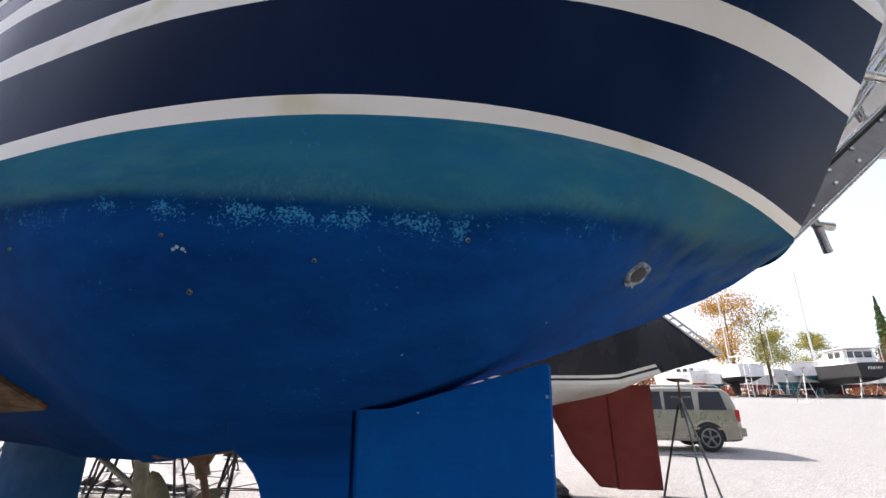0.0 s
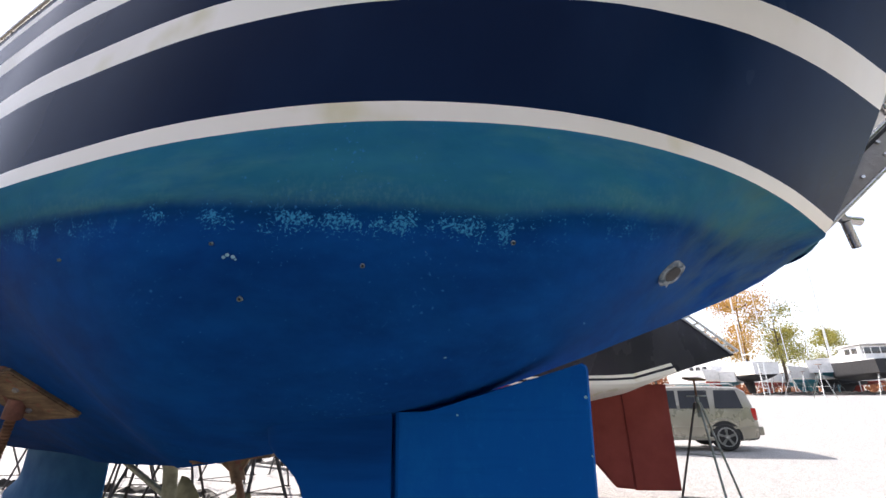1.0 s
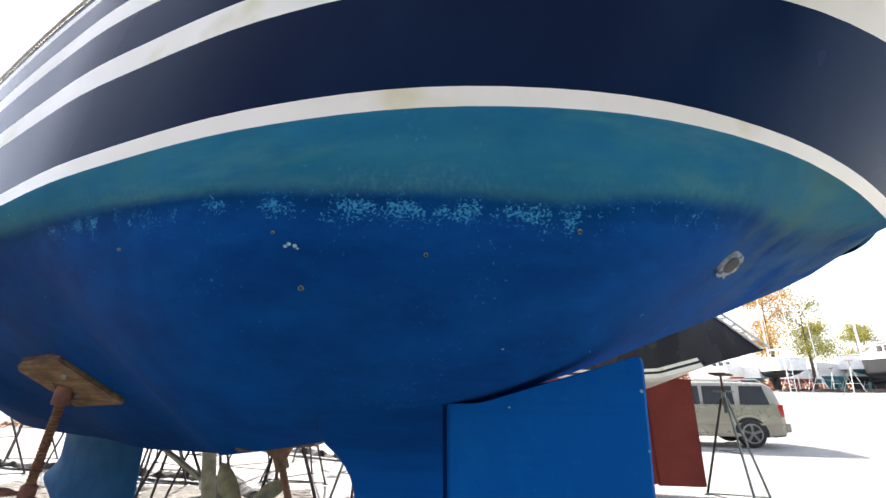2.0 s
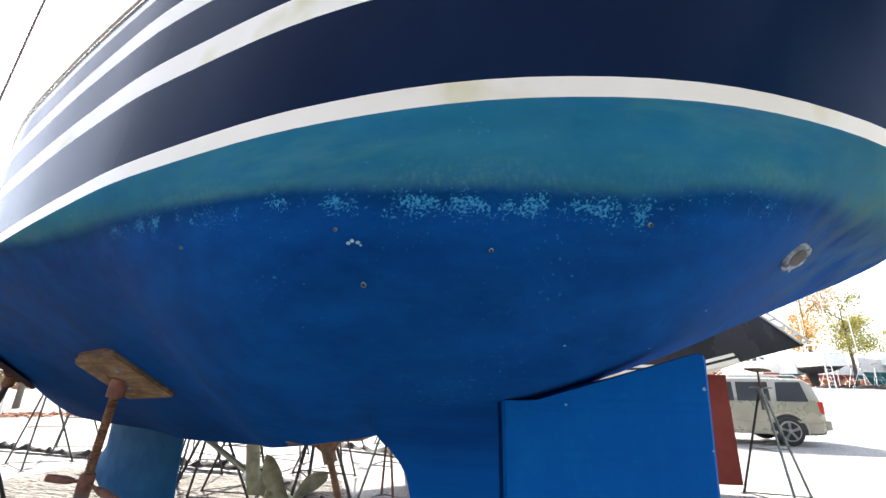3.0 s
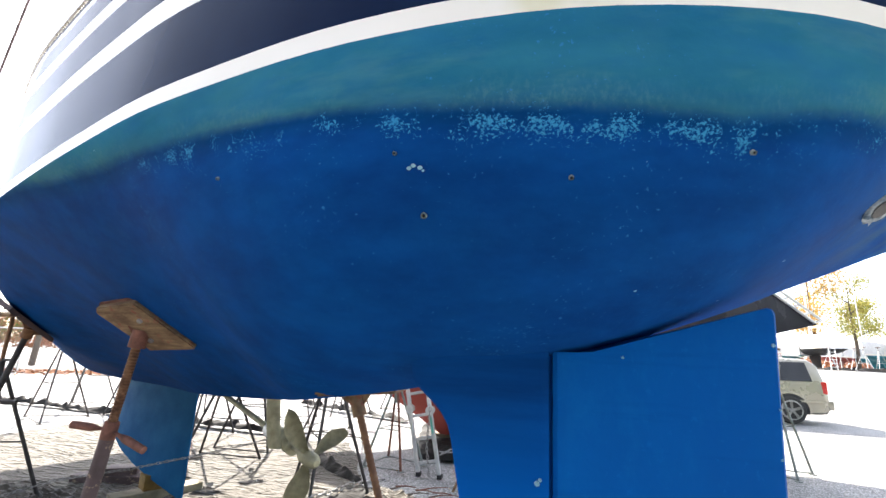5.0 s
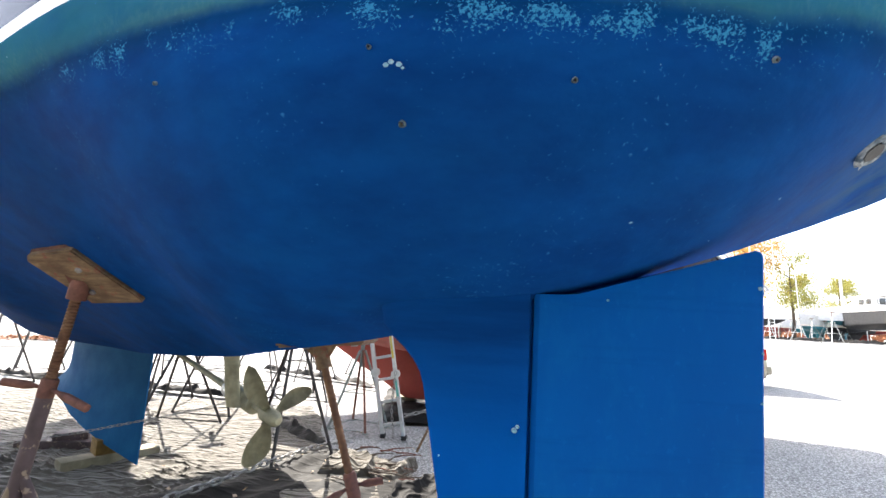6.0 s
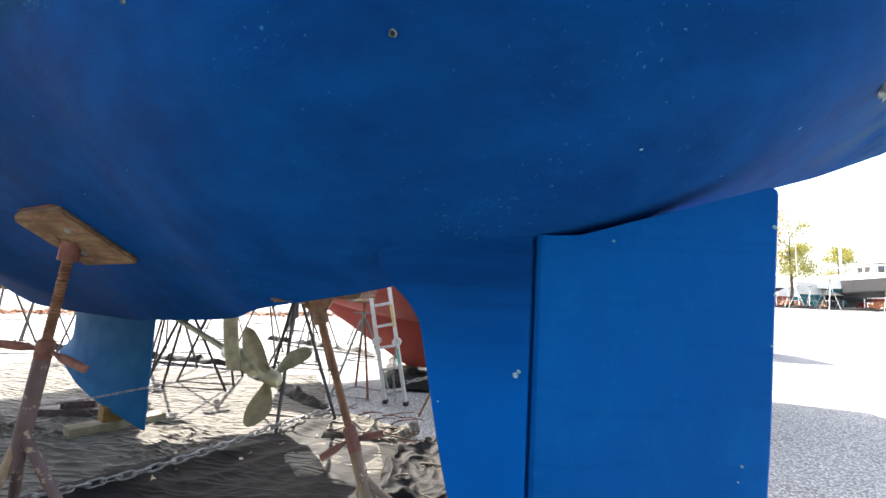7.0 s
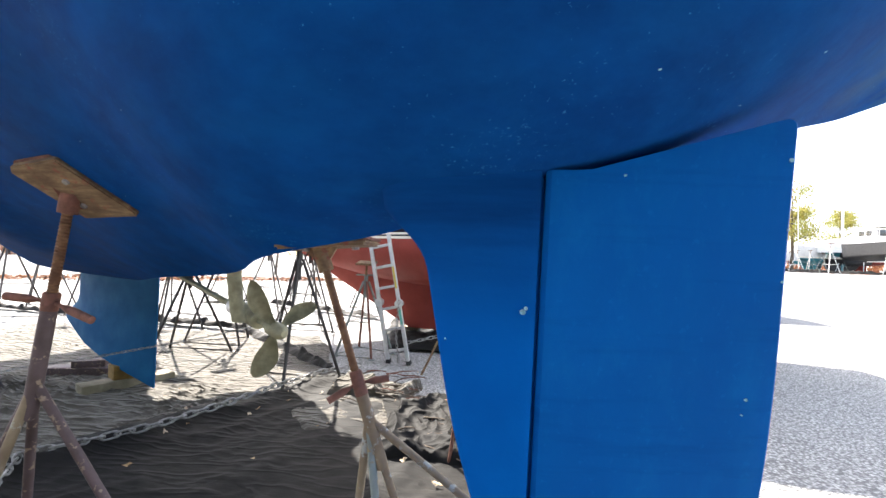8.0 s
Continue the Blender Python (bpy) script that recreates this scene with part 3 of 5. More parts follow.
def build_propeller():
    hub = Vector((-1.08, 1.97, 1.11))
    start = Vector((-1.95, 2.6, 1.275))
    d = (hub - start).normalized()
    part("propeller_shaft", tube_bm([start - d * 0.04, hub - d * 0.03], 0.0135, 12), M["bronze"], boat, "dull metal shaft")
    low = hub - d * 0.22
    rows = []
    for z, dx in ((1.36, 0.0), (1.28, 0.0), (1.2, 0.01), (1.14, 0.02), (1.10, 0.03)):
        c = Vector((-1.295 + dx, 2.04, z + 0.02))
        ring = [c + Vector((math.cos(a) * 0.032, math.sin(a) * 0.012, 0)) for a in [2 * math.pi * k / 14 for k in range(14)]]
        rows.append(ring)
    part("shaft_strut", grid_bm(rows, closed=True), M["bronze"], boat, "weathered bronze shaft strut")
    part("strut_barrel", tube_bm([low - d * 0.09, low + d * 0.09], 0.036, 14), M["bronze"], boat)
    part("shaft_anode", tube_bm([low - d * 0.17, low - d * 0.15, low - d * 0.11, low - d * 0.095], [0.02, 0.034, 0.034, 0.02], 12), M["alu"], boat, "zinc collar")
    part("propeller_hub", tube_bm([hub - d * 0.06, hub - d * 0.04, hub + d * 0.03, hub + d * 0.05, hub + d * 0.06], [0.022, 0.029, 0.029, 0.022, 0.012], 16), M["bronze"], boat, "bronze propeller hub")
    up = Vector((0, 0, 1))
    e1 = (up - d * up.dot(d)).normalized()
    e2 = d.cross(e1)
    for ang, reach, wide, pitch in ((122, 0.225, 0.035, 0.15), (28, 0.185, 0.032, 0.55), (-110, 0.188, 0.044, -0.35)):
        a = radians(ang)
        r = e1 * math.sin(a) + e2 * -math.cos(a)
        rows = []
        for k in range(15):
            f = k / 14
            wdt = wide * (0.30 + 0.70 * math.sin(math.pi / 2 * min(1.0, f / 0.62)) ** 1.2) * math.sqrt(max(0.015, 1 - max(0.0, (f - 0.5) / 0.5) ** 1.9))
            twist = pitch * (1.6 - 1.0 * f)
            across = (d * math.sin(twist) + r.cross(d) * math.cos(twist)).normalized()
            c = hub + r * (0.025 + (reach - 0.025) * f)
            rows.append([c + across * (wdt * q - 0.012 * math.sin(math.pi * f)) + r.cross(across) * (0.010 * (1 - q * q)) for q in (-1, -0.75, -0.4, 0, 0.4, 0.75, 1)])
        bm = grid_bm(rows)
        bmesh.ops.solidify(bm, geom=bm.faces[:], thickness=0.006)
        part("blade", bm, M["bronze"], boat, "weathered bronze propeller blade")


build_propeller()


# ------------------------------------------------------------ stands
def jack_stand(top, foot, pad_points, pad_thick, collar, join, feet, rod, pipe_mat, rod_mat, leg_mat, label, arms=(0.15, 0.0), pad_mat="padwood"):
    """A boat stand: pad on a screw, collar with two handles, pipe and welded legs."""
    top, foot = Vector(top), Vector(foot)
    stand = thing("boat_stand", label, "boat stand", (foot.x, foot.y, 0), "stands under the blue sailboat")
    d = (foot - top).normalized()
    col = top.lerp(foot, collar)
    jn = top.lerp(foot, join)
    pm, outline = pad_points
    pad = part("pad", prism_bm(outline, pad_thick, pm, bevel=0.005), M[pad_mat], stand, "worn plywood pad")
    up = pm.to_3x3() @ Vector((0, 0, 1 if (pm.to_3x3() @ Vector((0, 0, 1))).z > 0 else -1))
    if pad_mat == "padwood":
        part("backing_board", prism_bm([(x * 1.035, y * 1.05) for x, y in outline], pad_thick * 0.5, Matrix.Translation(up * pad_thick * 0.62) @ pm, bevel=0.003), M["redrust"], pad, "red-brown painted board behind the pad")
    for bx, by in ((-0.05, -0.035), (0.055, 0.03)):
        c = pm @ Vector((bx, by, 0))
        nz = pm.to_3x3() @ Vector((0, 0, 1))
        nz = nz if nz.z < 0 else -nz
        part("bolt", tube_bm([c + nz * pad_thick * 0.45, c + nz * (pad_thick * 0.5 + 0.007)], [0.011, 0.009], 8), M["chain"], pad, "bolt head")
    # yoke under the pad
    part("yoke", tube_bm([top - d * 0.02, top + d * 0.045], rod * 1.75, 12), M[rod_mat], stand)
    g = bmesh.new()
    x = pm.to_3x3() @ Vector((1, 0, 0))
    base = top - d * 0.01
    for s in (-1, 1):
        vs = [base + d * 0.035 + x * s * 0.01, base - d * 0.02 + x * s * 0.01, base - d * 0.02 + x * s * (rod * 5.6)]
        n = d.cross(x).normalized() * 0.005
        a = [g.verts.new(v + n) for v in vs]
        b = [g.verts.new(v - n) for v in vs]
        g.faces.new(a), g.faces.new(b)
        for k in range(3):
            g.faces.new((a[k], a[(k + 1) % 3], b[(k + 1) % 3], b[k]))
    part("gusset", g, M[rod_mat], stand, smooth=False)
    # threaded rod
    n = int((col - top).length / 0.0055)
    line = [top + d * 0.03 + (col - top) * (k / n) for k in range(n + 1)]
    part("screw", tube_bm(line, [rod * (1.0 if k % 2 else 0.82) for k in range(n + 1)], 12), M["rust" if pad_mat == "padwood" else "black_pipe"], stand, "rusty threaded rod")
    part("collar", tube_bm([col - d * 0.03, col - d * 0.025, col + d * 0.02, col + d * 0.03], [rod * 1.25, rod * 1.48, rod * 1.5, rod * 1.45], 12), M["redrust" if pad_mat == "padwood" else "black_pipe"], stand)
    for a in arms:
        v = Vector(a)
        h = tube_bm([col, col + v * 0.28, col + v * 0.42, col + v * 0.5, col + v], [rod * 0.35, rod * 0.4, rod * 0.7, rod * 0.85, rod * 0.8], 10)
        part("handle", h, M["redrust" if pad_mat == "padwood" else "black_pipe"], stand)
    part("pipe", tube_bm([col + d * 0.02, jn + d * 0.12], rod * 1.42, 14), M[pipe_mat], stand)
    for k, f in enumerate(feet):
        f = Vector(f)
        part("leg", tube_bm([jn, jn.lerp(f, 0.985), f], [rod * 0.92, rod * 0.92, rod * 0.82], 10), M[leg_mat[k % len(leg_mat)]], stand)
    return stand


# the stand by the keel side, its pad against the turn of the hull
A, B = Vector((-1.60, 1.57, 1.678)), Vector((-1.45, 1.735, 1.528))
xa = (B - A).normalized()
ya = Vector((-0.98, 0.13, -0.12)).normalized()
za = xa.cross(ya).normalized()
pm = Matrix((xa, ya, za)).transposed().to_4x4()
L = (B - A).length
pm.translation = A + xa * L / 2 + ya * 0.10 - Vector((0, 0, 0.012))
outline = [(-L / 2, -0.10), (L / 2 - 0.015, -0.10), (L / 2, -0.08), (L / 2 - 0.02, 0.10), (-L / 2 + 0.02, 0.10), (-L / 2, 0.075)]
jack_stand((-1.655, 1.675, 1.55), (-1.875, 1.70, 0.22), (pm, outline), 0.028, 0.25, 0.45,
           [(-1.98, 1.52, 0), (-1.2, 1.80, 0), (-2.27, 1.75, 0), (-2.0, 1.9, 0)], 0.0165, "darkpipe", "redrust", ["oldpipe", "darkpipe", "darkpipe", "darkpipe"],
           "rusty boat stand with tilted plywood pad and screw", arms=((0.175, -0.03, -0.05), (-0.13, -0.03, 0.015)))
pm2 = frame_of((-0.69, 1.42, 1.424), (-0.08, 0.0, 1), (1, 0.0, 0.08))
jack_stand((-0.705, 1.40, 1.402), (-0.23, 1.40, 0.0), (pm2, [(-0.105, -0.085), (0.11, -0.085), (0.105, 0.085), (-0.09, 0.085), (-0.105, 0.06)]), 0.015, 0.22, 0.28,
           [(-0.66, 1.40, 0), (-0.42, 1.30, 0), (-0.2, 1.42, 0), (0.72, 1.55, 0)], 0.0105, "oldpipe", "padwood", ["oldpipe", "greenpipe", "oldpipe", "oldpipe"],
           "rusty boat stand with level plywood pad under the hull", arms=((0.07, 0.02, 0.01), (-0.06, -0.04, -0.035)))


# ------------------------------------------------------------ other boats
def hull_shape(L, B, zw, sheer, deep, rake):
    """Half-breadths and heights of a yacht's stations; x runs from stern 0 to bow L."""
    stations = []
    n = 26
    for i in range(n + 1):
        f = i / n
        b = B / 2 * (0.66 + 0.34 * math.sin(math.pi * min(1, f / 0.9 + 0.05))) * (1 - max(0.0, (f - 0.45) / 0.55) ** 2.3)
        k = zw - deep * max(0.0, 1 - abs((f - 0.52) / 0.5) ** 2.2) + 0.25 * max(0.0, 0.16 - f) / 0.16 + 0.3 * max(0.0, f - 0.88) / 0.12
        s = sheer + 0.35 * (f - 0.35) ** 2 * (2.2 if f > 0.35 else 1.0)
        stations.append((f * L, max(b, 0.02), k, s, rake * max(0.0, 0.25 - f) / 0.25, 0.4 * max(0, f - 0.85) / 0.15))
    return stations


def yacht(name, label, m, L, B, zw, sheer, deep, paints, stripes=(), keel=None, rake=0.0, cabin=True, mast=0.0, group="", counter=0.0, boot=0.12, white_tail=0, keel_rake=0.9, bow_drop=0.0, plain_tail=0):
    """A boat ashore. paints: bottom, boot, topsides. stripes: heights of extra white lines (low, high)."""
    ob = thing(name, label, "boat", m.translation, group)
    st = [(x, b, k, top - bow_drop * x / L, rk, bow) for x, b, k, top, rk, bow in hull_shape(L, B, zw, sheer, deep, rake)]

    def lift(x):
        return counter * max(0.0, 0.2 - x / L) / 0.2

    def side(x, b, k, s, rk, bow, z, sgn):
        v = (z - zw) / (s - zw)
        return m @ Vector((x + rk * v + bow * v, sgn * b * (0.93 + 0.07 * v), z + lift(x) * (1 - v)))

    def low(x, b, k, s, rk, bow, a, sgn):
        kk = min(k, zw - 0.02)
        if white_tail:
            kk = zw - (zw - kk) * (0.22 + 0.78 * min(1.0, x / L / 0.5) ** 2)
        return m @ Vector((x, sgn * b * 0.93 * math.cos(a) ** 0.75, zw - (zw - kk) * math.sin(a) + lift(x)))

    angles = [math.pi / 2 * q / 10 for q in range(11)]
    rows = [[low(*t, a, 1) for a in angles] + [low(*t, a, -1) for a in reversed(angles[:-1])] for t in st]
    part("hull_bottom", grid_bm(rows[white_tail:]), M[paints[0]], ob)
    if white_tail:
        part("counter", grid_bm(rows[plain_tail:white_tail + 1]), M["white"], ob, "cream white underside of the counter")
    if plain_tail:
        part("counter_end", grid_bm(rows[:plain_tail + 1]), M[paints[2]], ob)
    cuts = sorted({0.0, boot, 1.0} | {v for pair in stripes for v in pair})
    for lo, hi in zip(cuts, cuts[1:]):
        white = any(abs(lo - p[0]) < 1e-6 for p in stripes)
        mat = paints[1] if lo == 0.0 else ("white" if white else paints[2])
        for sgn in (1, -1):
            rows = [[side(*t, zw + (t[3] - zw) * (lo + (hi - lo) * q / 3), sgn) for q in range(4)] for t in st]
            tail = plain_tail if mat == "white" and lo < 0.5 else 0
            part("boot_stripe" if lo == 0.0 else ("stripe" if white else "topside"), grid_bm(rows[tail:]), M[mat], ob)
            if tail:
                part("topside", grid_bm(rows[:tail + 1]), M[paints[2]], ob)
    t = st[0]
    ring = [low(*t, a, 1) for a in angles[1:]] + [low(*t, a, -1) for a in reversed(angles[1:-1])]
    ring += [side(*t, zw + (t[3] - zw) * v, -1) for v in (0, 0.5, 1)] + [side(*t, zw + (t[3] - zw) * v, 1) for v in (1, 0.5, 0)]
    bm = bmesh.new()
    bm.faces.new([bm.verts.new(p) for p in ring])
    part("transom", bm, M[paints[2]], ob, smooth=False)
    rows = [[side(*q, q[3], 1).lerp(side(*q, q[3], -1), c / 6) + Vector((0, 0, 0.05 * math.sin(math.pi * c / 6))) for c in range(7)] for q in st]
    part("deck", grid_bm(rows), M["deck"], ob)
    for sgn in (1, -1):
        part("rub_rail", tube_bm([side(*q, q[3], sgn) for q in st], 0.025, 6), M["deck"], ob)
    if cabin:
        rows = []
        for f, w, h in ((0.3, 0.28, 0.0), (0.31, 0.28, 0.34), (0.5, 0.27, 0.38), (0.66, 0.2, 0.3), (0.75, 0.14, 0.0)):
            z0 = sheer - 0.02
            rows.append([m @ Vector((f * L, s * w * B, z0 + hh)) for s, hh in ((1, 0), (0.9, h * 0.8), (0.7, h), (-0.7, h), (-0.9, h * 0.8), (-1, 0))])
        part("cabin", grid_bm(rows), M["deck"], ob)
    if mast:
        part("mast", tube_bm([m @ Vector((0.58 * L, 0, sheer)), m @ Vector((0.58 * L, 0, sheer + mast))], 0.07, 8), M["alu"], ob)
        part("boom", tube_bm([m @ Vector((0.57 * L, 0, sheer + 1.1)), m @ Vector((0.18 * L, 0, sheer + 1.0))], 0.05, 8), M["alu"], ob)
    if keel:
        x0, x1, z0, tk, top = keel
        rows = []
        for j in range(9):
            g = j / 8
            z = z0 + (top - z0) * g
            a, b = x0, x1 + (z - z0) * keel_rake
            ring = []
            for f, k in ((0, 0.15), (0.15, 0.6), (0.5, 1.0), (0.8, 0.8), (0.95, 0.45), (1, 0.1)):
                ring.append(m @ Vector((a + (b - a) * f, k * tk * (1 + 1.2 * g * g) / 2, z)))
            for f, k in ((1, 0.1), (0.95, 0.45), (0.8, 0.8), (0.5, 1.0), (0.15, 0.6), (0, 0.15)):
                ring.append(m @ Vector((a + (b - a) * f, -k * tk * (1 + 1.2 * g * g) / 2, z)))
            rows.append(ring)
        bm = grid_bm(rows, closed=True)
        bm.verts.ensure_lookup_table()
        bm.faces.new([bm.verts[k] for k in range(len(rows[0]))])
        part("keel", bm, M[paints[0]], ob)
    return ob


# the navy sailboat next to it, red below
NEXT = Matrix.Translation((3.82, 8.25, 0)) @ Matrix.Rotation(radians(180 - 2), 4, "Z")
# sheer and bow height, out of view, are set for the shadow they cast
next_boat = yacht("sailboat", "navy sailboat with white stripes and red antifouling on stands", NEXT, 8.1, 3.6, 1.70, 3.5, 0.8, ("red", "white", "plum"), counter=0.40, boot=0.03, plain_tail=3,
                  stripes=((0.05, 0.075), (0.86, 0.9)), keel=(2.9, 5.42, 0.14, 0.34, 1.7), rake=1.7, cabin=False, white_tail=9, keel_rake=1.62, bow_drop=0.9)


def build_next_rudder():
    blade = [(0.62, 1.72), (0.62, 0.1), (1.33, 0.1), (1.39, 1.72)]
    fore = [(1.395, 1.72), (1.345, 0.12), (1.62, 0.14), (2.0, 0.6), (2.5, 1.6)]
    turn = NEXT @ Matrix.Rotation(radians(90), 4, "X")
    part("rudder", prism_bm(blade, 0.09, turn, bevel=0.02), M["red"], next_boat, "red painted rudder")
    part("skeg", prism_bm(fore, 0.16, turn, bevel=0.03), M["red"], next_boat)
    # two bright strips with studs between them along the raked stern edge
    edge = [[NEXT @ Vector((1.7 * v - off, 1.28 * (0.93 + 0.07 * v) + 0.03, 1.70 + 1.85 * v + 0.40 * (1 - v) + off * 0.3)) for v in (0.02, 0.3, 0.6, 0.95)] for off in (-0.02, 0.075)]
    for line in edge:
        part("stern_rail", tube_bm(line, 0.02, 8), M["alu"], next_boat, "bright metal stern rail")
    for k in range(14):
        a, b = edge[0][0].lerp(edge[0][3], k / 13), edge[1][0].lerp(edge[1][3], k / 13)
        part("rail_stud", tube_bm([a, b], 0.017, 6), M["alu" if k % 2 else "steel"], next_boat)


build_next_rudder()


def keel_blocks():
    b = thing("keel_block", "yellow-stained wooden block under the keel", "block", (-3.86, 4.62, 0.1))
    part("block", box_bm((0.32, 0.2, 0.14), Matrix.Translation((-3.86, 4.62, 0.165)) @ Matrix.Rotation(0.95, 4, "Z"), 0.01), M["yellow"], b)
    t = thing("timber", "grey timber baulk on the ground cloth", "timber", (-3.84, 4.55, 0), "timbers under the keel")
    part("plank", box_bm((0.8, 0.2, 0.085), Matrix.Translation((-3.84, 4.58, 0.055)) @ Matrix.Rotation(1.0, 4, "Z"), 0.008), M["timber"], t)
    t2 = thing("timber", "dark timber baulk under the keel's front", "timber", (-4.5, 4.9, 0), "timbers under the keel")
    part("plank", box_bm((0.9, 0.2, 0.1), Matrix.Translation((-4.55, 4.85, 0.055)) @ Matrix.Rotation(0.2, 4, "Z"), 0.008), M["darkpipe"], t2)
    part("plank", box_bm((0.3, 0.2, 0.07), Matrix.Translation((-4.55, 4.9, 0.14)) @ Matrix.Rotation(0.5, 4, "Z"), 0.008), M["darkpipe"], t2)
    for x in (-1.6, 0.2):
        k = thing("keel_block", "grey timber block under the red keel", "block", (x, 8.75, 0), "blocks under the red keel")
        part("block", box_bm((0.35, 0.6, 0.14), Matrix.Translation((x, 8.75, 0.07)), 0.01), M["timber"], k)


keel_blocks()


# ------------------------------------------------------------ stands further off
def tripod(m, h=1.35, spread=0.55, mats=("black_pipe", "black_pipe"), label="dark steel tripod boat stand", legs=3, apex_at=0.82):
    st = thing("boat_stand", label, "boat stand", m.translation, "stands in the yard")
    o = m.translation
    apex = o + Vector((0, 0, h * apex_at))
    feet = []
    for k in range(legs):
        a = 2 * math.pi * k / legs + m.to_euler().z + 0.25 * math.sin(5.0 * k + o.x)
        f = o + Vector((math.cos(a) * spread, math.sin(a) * spread, 0.012))
        feet.append(f)
        top = apex + (f - apex) * 0.02 + Vector((math.cos(a), math.sin(a), 0)) * 0.03
        part("leg", tube_bm([top, f], 0.017, 7), M[mats[k % len(mats)]], st)
        part("foot_plate", tube_bm([f, f + Vector((0, 0, 0.012))], 0.05, 8), M[mats[0]], st)
    for k in range(legs - 1):
        part("brace", tube_bm([feet[k] + Vector((0, 0, 0.02)), feet[k + 1] + Vector((0, 0, 0.02))], 0.009, 6), M[mats[0]], st)
        lo = feet[k].lerp(apex, 0.45), feet[k + 1].lerp(apex, 0.45)
        part("strut", tube_bm(lo, 0.008, 6), M[mats[0]], st)
    part("pipe", tube_bm([apex - Vector((0, 0, 0.25)), apex + Vector((0, 0, 0.06))], 0.03, 9), M[mats[0]], st)
    part("screw", tube_bm([apex, o + Vector((0, 0, h))], 0.016, 8), M["rust"], st)
    hd = apex + Vector((0, 0, 0.07))
    part("handle", tube_bm([hd + Vector((-0.15, 0.02, 0)), hd, hd + Vector((0.15, -0.02, 0))], 0.012, 6), M[mats[0]], st)
    part("pad", box_bm((0.26, 0.26, 0.03), Matrix.Translation(o + Vector((0, 0, h + 0.01))) @ Matrix.Rotation(0.15, 4, "X"), 0.006), M["padwood"], st, "plywood pad")
    return st


def place_stands():
    tall = [(-6.9, 9.3, 0.3), (-4.9, 9.6, 1.1), (-4.3, 10.9, 0.0), (-9.0, 7.8, 0.9), (-8.6, 9.2, 0.2), (-10.2, 9.6, 0.6), (-3.5, 8.4, 1.4), (-6.2, 14.5, 0.4), (-7.2, 12.0, 1.0),
            (-10.5, 12.0, 0.5), (-5.4, 12.6, 0.1), (-12.5, 9.0, 0.1), (-3.2, 12.0, 0.8), (-8.9, 14.6, 1.2)]
    first = tripod(Matrix.Translation((tall[0][0], tall[0][1], 0)) @ Matrix.Rotation(0.3, 4, "Z"), 1.9, 0.62, apex_at=0.78)
    for x, y, a in tall[1:]:
        copy_thing(first, Matrix.Translation((x, y, 0)) @ Matrix.Rotation(a, 4, "Z"))
    # those holding the blue boat's far side
    under = tripod(Matrix.Translation((-2.3, 5.05, 0)) @ Matrix.Rotation(0.45, 4, "Z"), 1.6, 0.5, apex_at=0.86)
    copy_thing(under, Matrix.Translation((-4.25, 6.85, 0)) @ Matrix.Rotation(0.9, 4, "Z"))
    copy_thing(under, Matrix.Translation((-5.6, 7.6, 0)) @ Matrix.Rotation(0.1, 4, "Z"))
    tripod(Matrix.Translation((-4.2, 6.0, 0)) @ Matrix.Rotation(0.3, 4, "Z"), 1.25, 0.55, apex_at=0.92)
    tripod(Matrix.Translation((-1.95, 6.6, 0)) @ Matrix.Rotation(0.4, 4, "Z"), 1.3, 0.42, ("greenpipe", "redrust"), "faded green and rust coloured boat stand beside the ladder", 4)
    tripod(Matrix.Translation((3.52, 7.9, 0)) @ Matrix.Rotation(0.25, 4, "Z"), 1.78, 0.45, ("greenpipe", "black_pipe"), "tall grey boat stand under the navy stern")
    tripod(Matrix.Translation((-5.0, 3.75, 0)) @ Matrix.Rotation(0.8, 4, "Z"), 1.72, 0.5, ("black_pipe", "darkpipe"), "slim dark boat stand under the forward hull", apex_at=0.72)


place_stands()


# ------------------------------------------------------------ ladder
def build_ladder():
    ob = thing("ladder", "hinged aluminium ladder leaning on the red hull", "ladder", (-1.42, 6.1, 0))
    foot = [Vector((-1.50, 6.2, 0.0)), Vector((-1.22, 6.15, 0.0))]
    lean = Vector((-0.36, 0.12, 1.72))
    for i, f in enumerate(foot):
        d = lean
        bm = bmesh.new()
        m = frame_of(f + d / 2, d, (1, 0, 0))
        part("rail", box_bm((0.044, 0.075, d.length), m, 0.006, bm), M["alu"], ob)
        hinge = f + d * 0.46
        part("hinge", tube_bm([hinge + Vector((0, -0.055, 0)), hinge + Vector((0, 0.05, 0))], 0.055, 14), M["alu"], ob, "round aluminium hinge")
        part("foot", box_bm((0.06, 0.1, 0.05), Matrix.Translation(f + Vector((0, 0, 0.025))), 0.008), M["rubber"], ob)
    for k in range(6):
        g = 0.1 + 0.16 * k
        a, b = foot[0] + lean * g, foot[1] + lean * g
        part("rung", box_bm(((b - a).length, 0.045, 0.036), frame_of((a + b) / 2, lean, b - a), 0.005), M["alu"], ob)
    st = foot[1] + lean * 0.66 + Vector((0.0, -0.041, 0))
    part("sticker", box_bm((0.026, 0.003, 0.3), frame_of(st, lean, (1, 0, 0))), STICKER_Y, ob, "yellow warning sticker")
    st = foot[1] + lean * 0.36 + Vector((0.0, -0.041, 0))
    part("sticker", box_bm((0.026, 0.003, 0.2), frame_of(st, lean, (1, 0, 0))), STICKER_G, ob, "green sticker")


STICKER_Y = worn("yellow_sticker", (0.65, 0.5, 0.08), (0.5, 0.38, 0.06), 30, 0.5)
